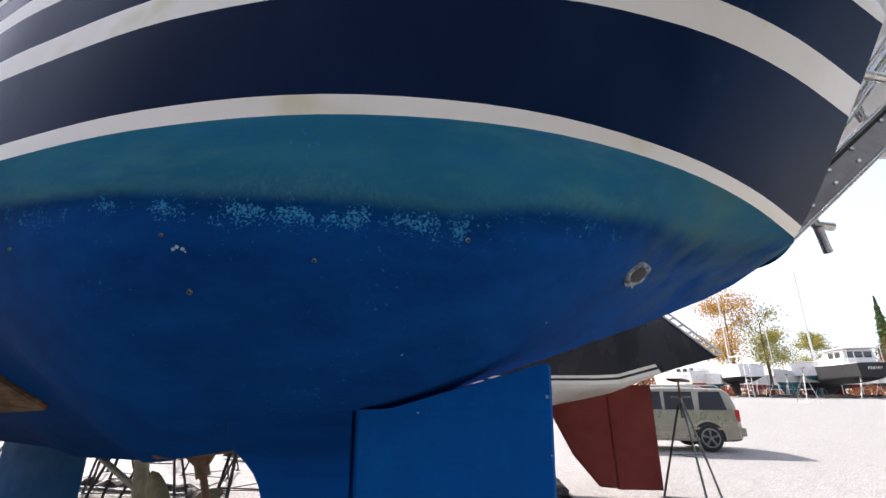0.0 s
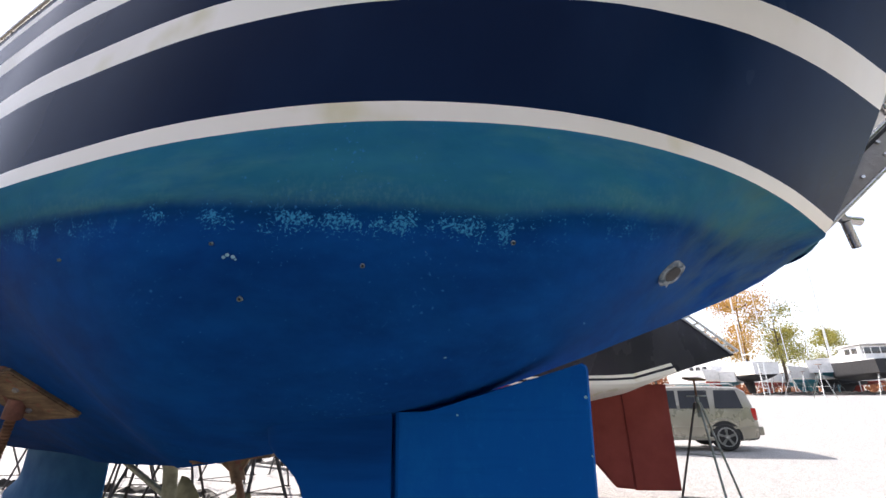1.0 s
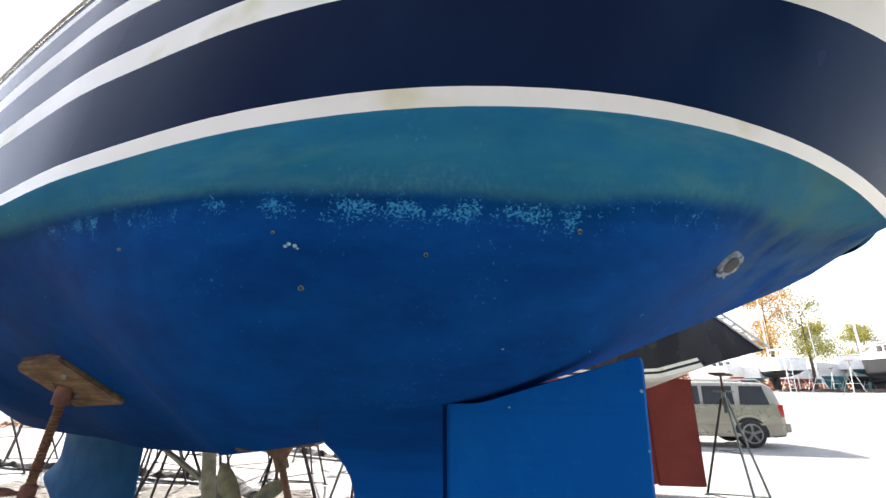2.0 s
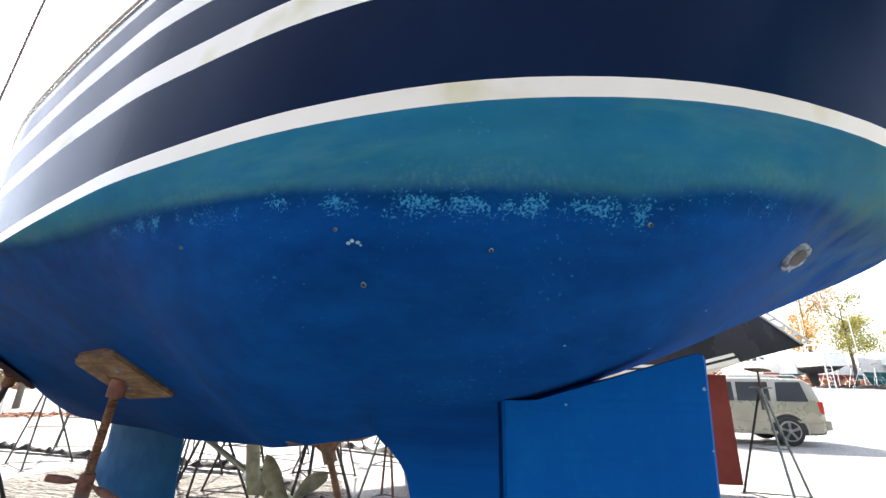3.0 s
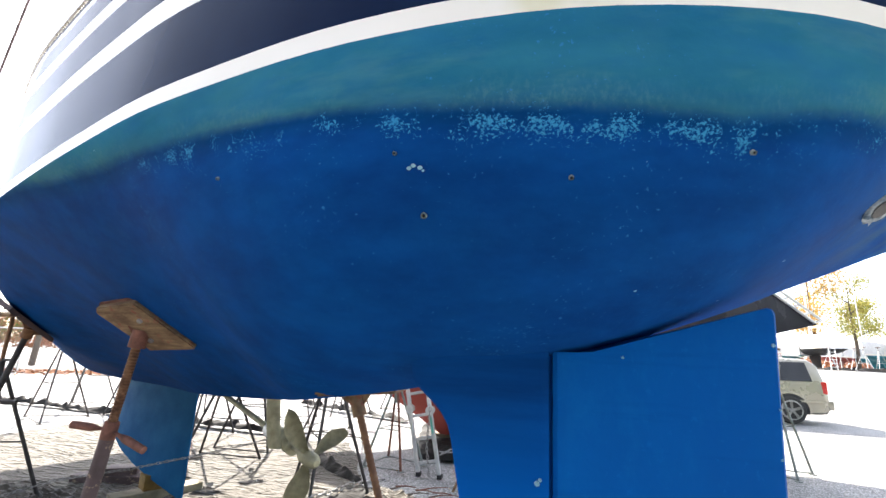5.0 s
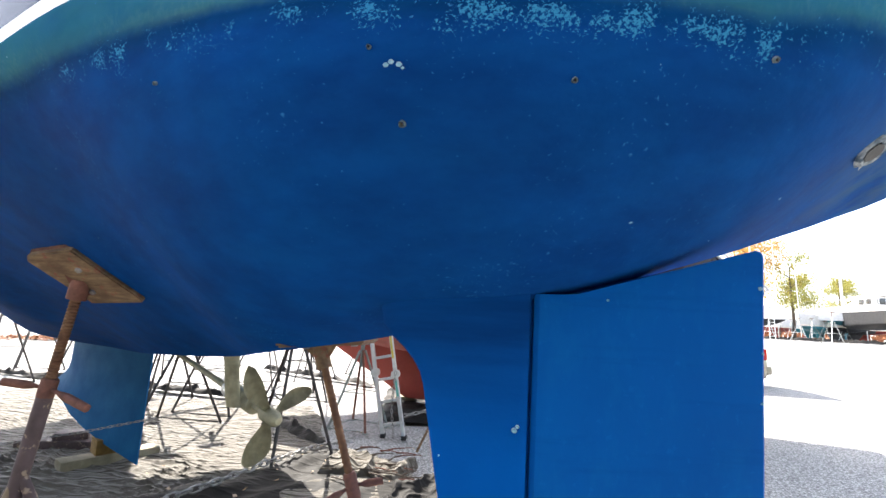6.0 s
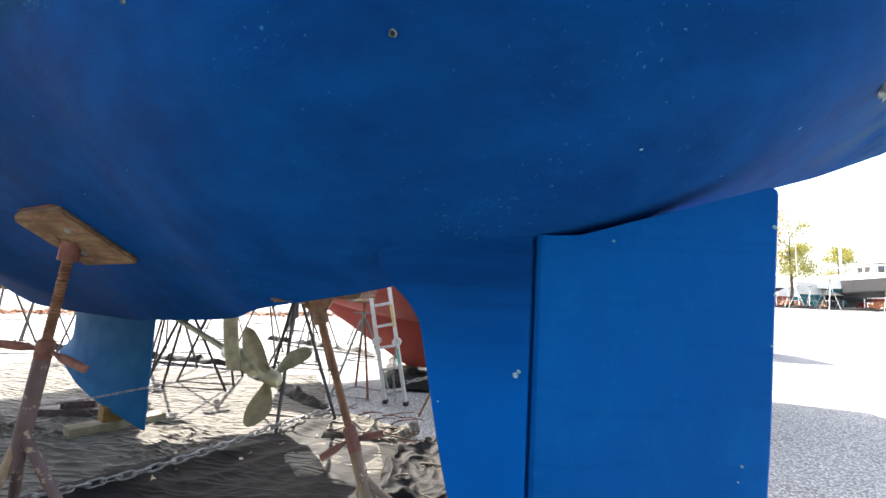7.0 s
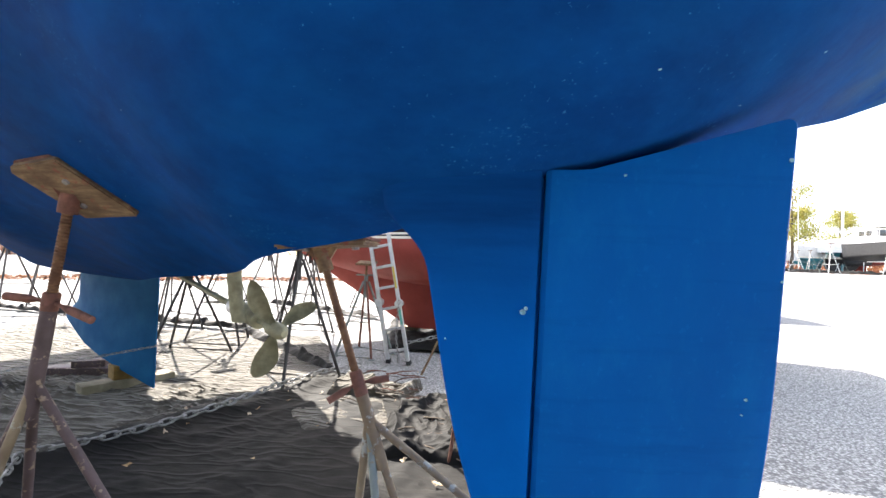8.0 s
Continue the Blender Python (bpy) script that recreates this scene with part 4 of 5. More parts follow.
STICKER_G = worn("green_sticker", (0.15, 0.5, 0.4), (0.1, 0.38, 0.3), 30, 0.5)
build_ladder()


# ------------------------------------------------------------ parked car
def build_car():
    M_ = Matrix.Translation((8.2, 15.2, 0)) @ Matrix.Rotation(radians(174), 4, "Z")
    car = thing("car", "parked champagne coloured sport utility vehicle with tinted windows", "car", M_.translation)
    # sections along the length: x, half width at sill, belt, roof; heights of sill, belt, roof
    secs = [(0.0, 0.80, 0.82, 0.80, 0.42, 0.78, 0.80), (0.06, 0.86, 0.88, 0.84, 0.36, 1.08, 1.12), (0.16, 0.88, 0.90, 0.74, 0.34, 1.12, 1.62), (0.34, 0.89, 0.91, 0.70, 0.33, 1.13, 1.74),
            (1.2, 0.90, 0.92, 0.70, 0.33, 1.12, 1.78), (2.2, 0.90, 0.92, 0.70, 0.33, 1.10, 1.78), (2.9, 0.90, 0.92, 0.68, 0.33, 1.09, 1.70), (3.35, 0.90, 0.91, 0.80, 0.33, 1.08, 1.30),
            (3.55, 0.90, 0.90, 0.84, 0.33, 1.05, 1.10), (4.4, 0.87, 0.86, 0.78, 0.36, 0.92, 0.98), (4.72, 0.78, 0.76, 0.68, 0.40, 0.72, 0.76)]
    rows = []
    for x, a, b, c, z0, z1, z2 in secs:
        half = [(a * 0.9, z0 - 0.06), (a, z0), (b, (z0 + z1) / 2), (b * 0.985, z1), ((b + c) / 2 * 0.99, (z1 + z2) / 2), (c, z2 - 0.05), (c * 0.85, z2)]
        rows.append([M_ @ Vector((x, y, z)) for y, z in half] + [M_ @ Vector((x, -y, z)) for y, z in reversed(half)])
    bm = grid_bm(rows, closed=True)
    bm.verts.ensure_lookup_table()
    n = len(rows[0])
    bm.faces.new([bm.verts[k] for k in range(n)])
    bm.faces.new([bm.verts[(len(rows) - 1) * n + k] for k in range(n)])
    part("body", bm, M["carpaint"], car, "champagne metallic paint")
    for sgn in (1, -1):
        def side_y(z):
            t = (z - 1.13) / (1.74 - 1.13)
            return sgn * (0.915 + (0.70 - 0.915) * max(0, min(1, t)) + 0.006)

        for x0, x1, xt0, xt1 in ((0.36, 1.12, 0.42, 1.02), (1.26, 2.08, 1.22, 2.02), (2.16, 2.95, 2.12, 2.72)):
            bm = bmesh.new()
            vs = [bm.verts.new(M_ @ Vector((x, side_y(z), z))) for x, z in ((x0, 1.14), (x1, 1.14), (xt1, 1.65), (xt0, 1.65))]
            f = bm.faces.new(vs)
            bmesh.ops.solidify(bm, geom=[f], thickness=0.02)
            part("window", bm, M["glass"], car, "dark tinted window", smooth=False)
        bm = box_bm((2.4, 0.06, 0.09), M_ @ Matrix.Translation((2.3, sgn * 0.93, 0.33)), 0.02)
        part("running_board", bm, M["carpaint"], car)
        bm = box_bm((4.2, 0.02, 0.07), M_ @ Matrix.Translation((2.2, sgn * 0.925, 0.62)), 0.008)
        part("trim_strip", bm, M["carpaint"], car)
        for x in (1.45, 2.45):
            part("door_handle", box_bm((0.16, 0.03, 0.035), M_ @ Matrix.Translation((x, sgn * 0.93, 1.0)), 0.008), M["carpaint"], car)
        part("tail_light", box_bm((0.16, 0.12, 0.33), M_ @ Matrix.Translation((0.10, sgn * 0.83, 0.98)), 0.03), TAIL, car, "red tail light")
        part("roof_rail", tube_bm([M_ @ Vector((x, sgn * 0.62, z)) for x, z in ((0.4, 1.78), (0.5, 1.83), (2.3, 1.84), (2.4, 1.79))], 0.018, 8), M["alu"], car)
        for x in (0.95, 3.75):
            c = M_ @ Vector((x, sgn * 0.80, 0.37))
            ax = M_.to_3x3() @ Vector((0, sgn, 0))
            turn = M_.to_3x3()
            # the black plate paints in the shade inside the wheel arch
            for name, r, out, mat in (("wheel_arch_lip", 0.485, 0.128, "carpaint"), ("wheel_arch", 0.44, 0.134, "black")):
                arc = [c + turn @ Vector((math.cos(q) * r, 0, math.sin(q) * r)) for q in [radians(-12 + 204 * k / 24) for k in range(25)]]
                bm = grid_bm([[p + ax * 0.02 for p in arc], [p + ax * (out - 0.012) for p in arc], [p.lerp(c, 0.02) + ax * out for p in arc]])
                bm.faces.new([bm.verts.new(p.lerp(c, 0.02) + ax * out) for p in arc])
                part(name, bm, M[mat], car, "black plate for the shaded gap of the wheel arch" if mat == "black" else "")
            prof = [(-0.11, 0.25), (-0.12, 0.34), (-0.09, 0.37), (0.09, 0.37), (0.13, 0.34), (0.14, 0.25)]
            w = part("wheel", tube_bm([c + ax * (a + 0.025) for a, r in prof], [r for a, r in prof], 28), M["rubber"], car, "black tyre on alloy wheel")
            part("rim", tube_bm([c + ax * 0.135, c + ax * 0.17, c + ax * 0.165], [0.25, 0.245, 0.2], 24), M["black"], w)
            part("rim_ring", tube_bm([c + ax * 0.165, c + ax * 0.187, c + ax * 0.189], [0.262, 0.258, 0.225], 28, caps=False), M["alloy"], w, "alloy rim")
            part("hub_cap", tube_bm([c + ax * 0.165, c + ax * 0.205], [0.06, 0.05], 12), M["alloy"], w)
            for q in range(5):
                a = 2 * math.pi * q / 5 + 0.3
                u = (M_.to_3x3() @ Vector((math.cos(a), 0, math.sin(a))))
                t = (M_.to_3x3() @ Vector((-math.sin(a), 0, math.cos(a))))
                bm = bmesh.new()
                base = c + ax * 0.18
                vs = [base + u * 0.03 + t * 0.03, base + u * 0.235 + t * 0.038, base + u * 0.235 - t * 0.038, base + u * 0.03 - t * 0.03]
                f = bm.faces.new([bm.verts.new(v) for v in vs])
                bmesh.ops.solidify(bm, geom=[f], thickness=0.02)
                part("spoke", bm, M["alloy"], w, smooth=False)
    part("rear_bumper", box_bm((0.2, 1.72, 0.24), M_ @ Matrix.Translation((0.0, 0, 0.53)), 0.04), M["carpaint"], car)
    bm = bmesh.new()
    vs = [bm.verts.new(M_ @ Vector(p)) for p in ((0.055, 0.7, 1.17), (0.055, -0.7, 1.17), (0.16, -0.62, 1.58), (0.16, 0.62, 1.58))]
    f = bm.faces.new(vs)
    bmesh.ops.solidify(bm, geom=[f], thickness=0.02)
    part("rear_window", bm, M["glass"], car, smooth=False)


TAIL = worn("tail_red", (0.5, 0.02, 0.02), (0.35, 0.015, 0.015), 20, 0.2)
build_car()


# ------------------------------------------------------------ fittings on the blue hull
def spot_on_hull(x, y):
    """The hull's place and outward normal under plan point x, y of the bottom."""
    def low(px, py):
        w, c = curve_through(px, PLAN_X, PLAN_Y), curve_through(px, MID_X, MID_Y)
        u = min(1.0, max(0.0, (py - w) / (c - w)))
        k, p = curve_through(px, MID_X, MID_Z), curve_through(px, FULL_X, FULL_P)
        return WATER - (WATER - k) * u**p
    z = low(x, y)
    dx, dy = (low(x + 0.01, y) - z) / 0.01, (low(x, y + 0.01) - z) / 0.01
    return Vector((x, y, z)), Vector((dx, dy, -1)).normalized()


def canted(x, y, cant):
    """The place on the hull, lifted and turned a little so that a fitting suits the camera's view."""
    p, n = spot_on_hull(x, y)
    return p + n * (0.02 * cant), (n + Vector((-0.35, -0.9, -0.1)) * cant).normalized()


def ring_on(name, x, y, radius, material, label, depth=0.004, squeeze=1.0, cant=0.0):
    p, n = canted(x, y, cant)
    m = frame_of(p + n * 0.001, n, (1, 0, 0))
    bm = bmesh.new()
    rows = []
    sides = 18
    for r, h in ((0.55, -0.004), (0.62, depth * 0.6), (0.85, depth), (1.0, depth * 0.5), (1.06, 0.0)):
        rows.append([m @ Vector((math.cos(a) * radius * r * (1 + 0.08 * math.sin(3 * a + x * 40)), math.sin(a) * radius * r * squeeze * (1 + 0.06 * math.sin(5 * a)), h)) for a in [2 * math.pi * k / sides for k in range(sides)]])
    bm = grid_bm(rows, closed=True, bm=bm)
    return part(name, bm, material, boat, label)


def disc_on(name, x, y, radius, material, label, squeeze=1.0, cant=0.0):
    p, n = canted(x, y, cant)
    m = frame_of(p + n * 0.004, n, (1, 0, 0))
    bm = bmesh.new()
    sides = 12 if radius < 0.02 else 40

    def ragged(a):
        return 1.0 if radius < 0.02 else 0.92 + 0.3 * noise.noise(Vector((math.cos(a) * 4.5, math.sin(a) * 4.5, 3.0)))

    rim = [bm.verts.new(m @ Vector((math.cos(a) * radius * (0.8 + 0.3 * noise.noise(Vector((x * 9 + math.cos(a) * 2, y * 9 + math.sin(a) * 2, 0)))) * ragged(a), math.sin(a) * radius * squeeze * ragged(a), 0))) for a in [2 * math.pi * k / sides for k in range(sides)]]
    bm.faces.new(rim)
    return part(name, bm, material, boat, label, smooth=False)


SCAR = worn("bare_fitting", (0.50, 0.53, 0.53), (0.05, 0.09, 0.13), 75, 0.7, 0.1, 0.5, 200)
BRASS = worn("brass_fitting", (0.30, 0.38, 0.37), (0.10, 0.14, 0.14), 60, 0.6, 0.2, 0.3)
PALE = worn("pale_filler", (0.34, 0.56, 0.62), (0.16, 0.36, 0.46), 60, 0.7)
# flat black discs stand for the shade inside the openings
HOLE = M["black"]


def build_fittings():
    disc_on("bare_patch", 0.352, 1.076, 0.046, SCAR, "ragged bare patch round the outlet", 0.7, 0.35)
    ring_on("through_hull", 0.350, 1.075, 0.033, SCAR, "bare through-hull fitting with rough edge", 0.007, 0.85, 0.35)
    p, nrm = canted(0.350, 1.075, 0.35)
    for r, h, mat, lab in ((0.021, 0.0075, HOLE, "dark opening of the fitting"), (0.010, 0.009, M["chain"], "metal flap inside the opening")):
        m = frame_of(p + nrm * h + Vector((-0.006 if r < 0.02 else 0.0, 0, 0)), nrm, (1, 0, 0))
        bm = bmesh.new()
        bm.faces.new([bm.verts.new(m @ Vector((math.cos(a) * r, math.sin(a) * r * 0.8, 0))) for a in [2 * math.pi * k / 12 for k in range(12)]])
        part("through_hull_hole" if r > 0.02 else "outlet_flap", bm, mat, boat, lab, smooth=False)
    for x, y, r in ((-0.404, 0.756, 0.0042), (-0.218, 0.727, 0.0032), (-0.006, 0.746, 0.0034), (-0.44, 0.724, 0.0026), (-0.768, 0.823, 0.0028)):
        ring_on("drain_fitting", x, y, r, BRASS, "small brass fitting")
        disc_on("drain_hole", x, y, r * 0.5, HOLE, "dark drain hole")
    for dx, dy, r in ((-0.4200, 0.7280, 0.0042), (-0.4140, 0.7262, 0.0044), (-0.4050, 0.7262, 0.0045), (-0.4010, 0.7272, 0.0026)):
        disc_on("filler_mark", dx, dy, r, PALE, "pale filler mark", 0.6)
    for x, y in ((-0.114, 0.884), (0.14, 0.984), (-1.27, 1.17), (-1.05, 1.2), (-0.43, 1.14), (-0.4, 1.1), (-0.34, 1.04), (-1.1, 1.35), (0.05, 1.02), (-0.85, 1.25)):
        disc_on("paint_fleck", x, y, 0.0034 if (x, y) in ((-0.114, 0.884), (0.14, 0.984)) else 0.0022, PALE, "pale paint fleck", 0.5)


build_fittings()


def build_rudder_spots():
    spots = [(0.148, 1.565, 0.005), (0.152, 1.46, 0.003), (0.11, 1.19, 0.004), (-0.1, 1.535, 0.0032), (-0.248, 1.318, 0.007), (-0.243, 1.324, 0.005), (-0.37, 1.27, 0.0022), (0.15, 1.38, 0.003), (0.105, 1.165, 0.002)]
    for x, z, r in spots:
        r *= 0.68
        half = 0.042 if x < -0.23 else (0.085 - 0.055 * (x + 0.23) / 0.385) / 2
        c = Vector((x, fin_y(z) - half - 0.0015, z))
        m = frame_of(c, (0, -1, -0.111), (1, 0, 0))
        rows = []
        for rr, h in ((0.02, 0.001), (0.4, 0.0012), (0.85, 0.002), (1.0, 0.0)):
            rows.append([m @ Vector((math.cos(a) * r * rr * (1 + 0.15 * math.sin(2 * a + z * 50)), math.sin(a) * r * rr, h)) for a in [2 * math.pi * k / 14 for k in range(14)]])
        part("bolt_plug", grid_bm(rows, closed=True), PALE, boat, "pale filled bolt spot")


build_rudder_spots()


def build_swim_platform():
    """The folding boarding ladder on stainless tubes at the stern, with a pale panel as backdrop."""
    tube = M["steel"]
    a, b = Vector((1.105, 1.336, 2.057)), Vector((1.88, 1.26, 2.715))
    d = (b - a).normalized()
    away = Vector((0.62, 0.72, 0.30))
    away = (away - d * away.dot(d)).normalized()
    side = d.cross(away)
    ob = thing("boarding_ladder", "folded stern boarding ladder of grey boards and stainless tubes", "ladder", a)
    wood = worn("grey_teak", (0.42, 0.40, 0.38), (0.30, 0.285, 0.27), 10, 0.6, 0, 0.4, 60)
    m = frame_of(a.lerp(b, 0.5), away, d)
    part("board", box_bm(((b - a).length, 0.088, 0.02), m, 0.006), wood, ob, "weathered grey board")
    for k in (-0.05, 0.05):
        part("edge_tube", tube_bm([a + side * k, b + side * k], 0.0085, 10), tube, ob, "stainless edge tube")
    part("mounting_tube", tube_bm([(0.97, 1.31, 1.99), a + d * 0.04], 0.014, 10), tube, ob)
    part("edge_strip", box_bm(((b - a).length, 0.012, 0.026), frame_of(a.lerp(b, 0.5) + side * 0.034, away, d), 0.003), M["rubber"], ob)
    for f in (0.2, 0.32, 0.44, 0.6, 0.74):
        for k in (-0.02, 0.022):
            p = a.lerp(b, f + 0.03 * (k > 0)) + side * k - away * 0.008
            part("bolt", tube_bm([p, p - away * 0.01], [0.009, 0.006], 10), tube, ob)
    # the lighter pair of tubes above, folded alongside
    c, e = Vector((1.27, 1.33, 2.29)), Vector((1.80, 1.225, 2.94))
    f2 = (e - c).normalized()
    side2 = f2.cross(away).normalized()
    for k, r in ((-0.026, 0.009), (0.0, 0.013), (0.026, 0.008)):
        part("side_tube", tube_bm([c + side2 * k, e + side2 * k], r, 10), tube, ob, "stainless side tube")
    part("cross_tube", tube_bm([(1.24, 1.13, 2.61), (1.40, 1.18, 2.617), (1.75, 1.26, 2.62)], 0.017, 12), tube, ob)
    part("rung", tube_bm([(1.47, 1.295, 2.71), (1.522, 1.324, 2.624), (1.58, 1.34, 2.53)], 0.011, 10), tube, ob)
    part("rung", tube_bm([(1.52, 1.30, 2.70), (1.569, 1.331, 2.603), (1.63, 1.365, 2.49)], 0.011, 10), tube, ob)
    part("rung", tube_bm([(1.255, 1.32, 2.32), (1.31, 1.36, 2.20)], 0.013, 10), tube, ob)
    part("hinge", tube_bm([(1.26, 1.325, 2.285), (1.29, 1.34, 2.285)], 0.02, 12), M["rubber"], ob, "black rubber hinge")
    part("bracket", tube_bm([(1.27, 1.338, 2.19), (1.30, 1.345, 2.125), (1.36, 1.352, 2.12)], 0.015, 12), tube, ob)
    part("bracket", tube_bm([(1.30, 1.34, 2.115), (1.336, 1.368, 2.035)], 0.014, 10), tube, ob)
    # panel added as the pale stern surface behind, no part of the ladder
    top = [Vector(v) for v in ((1.66, 1.35, 3.2), (2.05, 1.35, 3.2), (2.05, 1.58, 2.52), (1.62, 1.58, 2.52))]
    n = (top[1] - top[0]).cross(top[3] - top[0]).normalized()
    bm = bmesh.new()
    front, back = [bm.verts.new(v) for v in top], [bm.verts.new(v + n * 0.02) for v in top]
    bm.faces.new(front), bm.faces.new(list(reversed(back)))
    for k in range(4):
        bm.faces.new((front[k], back[k], back[(k + 1) % 4], front[(k + 1) % 4]))
    part("step_panel", bm, M["deck"], ob, "pale panel standing for the stern surface behind the ladder", smooth=False)
    ob.matrix_basis = pose(-0.056, 0.146, 0.011, -1.19, -0.3, 2.41) @ Matrix.Translation(ob.location)


build_swim_platform()


# ------------------------------------------------------------ chain, tarps, leaves
def chain(points, label, size=0.03, group=""):
    ob = thing("chain", label, "chain", points[0], group)
    pts = [Vector(p) for p in points]
    seg = [(b - a).length for a, b in zip(pts, pts[1:])]
    total = sum(seg)
    bm = bmesh.new()
    ring = []
    n = 12
    for k in range(n):
        a = 2 * math.pi * k / n
        ring.append(Vector((math.cos(a) * size * 0.85 + (size * 0.35 if math.cos(a) > 0 else -size * 0.35), math.sin(a) * size * 0.5, 0)))
    ring.append(ring[0])
    link_mesh = None
    count = min(280, int(total / (size * 1.75)))
    for i in range(count):
        s = total * (i + 0.5) / count
        j = 0
        while j < len(seg) - 1 and s > seg[j]:
            s -= seg[j]
            j += 1
        p = pts[j].lerp(pts[j + 1], s / seg[j])
        d = (pts[j + 1] - pts[j]).normalized()
        m = frame_of(p, Vector((0, 0, 1)) - d * d.z, d) @ Matrix.Rotation(radians(45 + 90 * (i % 2)) + 0.2 * math.sin(i * 2.3), 4, "X")
        if link_mesh is None:
            first = part("link", tube_bm(ring, size * 0.16, 5, caps=False), M["chain"], None)
            link_mesh = first.data
            link = first
        else:
            link = new("link", link_mesh)
        link.parent = ob
        link.matrix_basis = Matrix.Translation(-ob.location) @ m
    return ob


chain([(-2.75, 2.35, 0.12), (-2.98, 2.7, 0.12), (-3.1, 2.88, 0.11), (-2.9, 3.15, 0.10), (-2.67, 3.43, 0.11), (-2.42, 3.9, 0.13), (-2.24, 4.45, 0.14), (-2.02, 5.1, 0.13), (-1.72, 5.6, 0.1)], "galvanised chain lying across the ground cloth", 0.049)
chain([(-3.78, 2.9, 0.45), (-3.58, 3.24, 0.52), (-3.2, 3.48, 0.57), (-2.98, 3.8, 0.6), (-2.9, 4.4, 0.58), (-2.7, 4.9, 0.62), (-2.35, 5.05, 0.75)], "thin chain strung between the stands past the keel", 0.017)
chain([(-1.35, 6.0, 0.85), (-1.38, 6.02, 0.4), (-1.33, 6.0, 0.06)], "chain hanging down beside the ladder", 0.026)
chain([(-1.3, 6.3, 0.25), (-0.9, 6.45, 0.33), (-0.4, 6.6, 0.42)], "loose chain beside the ladder's foot", 0.045)


def tarp(name, label, outline_fn, nx, ny, height, material, lift=0.0):
    rows = []
    for j in range(ny + 1):
        row = []
        for i in range(nx + 1):
            x, y = outline_fn(i / nx, j / ny)
            p = Vector((x * 2.9 + y * 1.2, y * 2.2 - x * 1.2, 1.7))
            edge = min(i, nx - i, j, ny - j) / 3
            q = p * 0.6 + Vector((noise.noise(p * 0.5), noise.noise(p * 0.5 + Vector((2, 5, 0))), 0)) * 0.6
            ridge, small = max(0.0, 1 - 2.4 * abs(noise.noise(q))), max(0.0, 1 - 2.2 * abs(noise.noise(q * 2.7)))
            h = height * (0.35 + 1.1 * ridge ** 1.6 + 0.45 * small ** 1.5 + 0.5 * noise.noise(p * 0.4)) * min(1, 0.25 + edge)
            h = max(h, 0.0) + height * 0.3 * crease(p * 1.9 + Vector((noise.noise(p), 0, 0)), 2.6, 1.5) * min(1, edge)
            row.append((x + 0.06 * noise.noise(p * 1.3), y + 0.06 * noise.noise(p * 1.3 + Vector((7, 0, 0))), 0.02 + lift * min(1.0, edge * 0.6) + h))
        rows.append(row)
    ob = part(name, grid_bm(rows), material)
    tagged(ob, label, "tarp")
    return ob


def between(a, b, c, d):
    return lambda u, v: tuple((1 - v) * ((1 - u) * p + u * q) + v * ((1 - u) * r + u * s) for p, q, r, s in zip(a, b, c, d))


def build_black_sheet():
    """A black sheet, its far edge rolled along the chain, long creases beside that edge."""
    a, b, c, e = Vector((-3.45, 2.55, 0)), Vector((-1.9, 5.35, 0)), Vector((-1.3, 0.9, 0)), Vector((0.3, 3.3, 0))
    rows = []
    for j in range(111):
        v = j / 110
        row = []
        for i in range(151):
            u = i / 150
            p = a.lerp(b, u).lerp(c.lerp(e, u), v)
            wob = noise.noise(p * 1.6) * 0.10 + noise.noise(p * 5.0) * 0.03
            p = p + Vector((0.85, -0.45, 0)) * wob
            along, cross = u * 3.2, v * 2.0
            q = Vector((along * 0.55 + 0.3 * noise.noise(p), cross * 2.0 + 0.7 * noise.noise(p * 0.8), 2.0))
            h = 0.016 * crease(q, 3.0, 1.6) + 0.006 * crease(q * 2.6, 2.8, 1.5) + 0.008 * crease(p * 5.5, 2.5, 1.4) + 0.02 * noise.noise(p * 1.1)
            h += 0.06 * math.exp(-((v - 0.05) / 0.05) ** 2) * (0.6 + 0.8 * noise.noise(Vector((along * 2.0, 0, 3))))
            row.append((p.x, p.y, 0.042 + max(0.0, h)))
        rows.append(row)
    ob = part("black_sheet", grid_bm(rows), M["tarp"])
    tagged(ob, "dusty black plastic sheet with long creases on the ground", "tarp")


build_black_sheet()
# cloth laid and sized to stand for the sunlit patch on the sheeting
tarp("canvas_sheet", "canvas sheet with sharp folds, laid to stand for a sunlit patch", between((-1.62, 3.62), (-0.95, 3.85), (-2.02, 4.15), (-1.25, 4.85)), 80, 80, 0.014, M["cloth"], 0.03)
tarp("crumpled_tarp", "crumpled black plastic tarp beside the stand", between((-1.05, 3.3), (-0.3, 3.3), (-1.0, 4.3), (-0.35, 4.75)), 110, 120, 0.062, M["tarp"], 0.03)
tarp("crumpled_tarp", "bunched up dark cloth with pale folds by the tarp", between((-1.75, 4.55), (-1.0, 4.5), (-1.8, 5.2), (-0.85, 4.95)), 70, 56, 0.06, M["cloth"], 0.04)
tarp("tarp_strip", "long rolled strip of black sheeting on the ground", between((-12.5, 9.4), (-4.4, 7.9), (-12.5, 9.6), (-4.3, 8.12)), 130, 7, 0.08, M["tarp"], 0.02)
tarp("tarp_strip", "rolled black sheeting edge between the stands", between((-4.5, 7.9), (-2.1, 5.45), (-4.35, 8.06), (-1.98, 5.6)), 80, 7, 0.07, M["tarp"], 0.02)
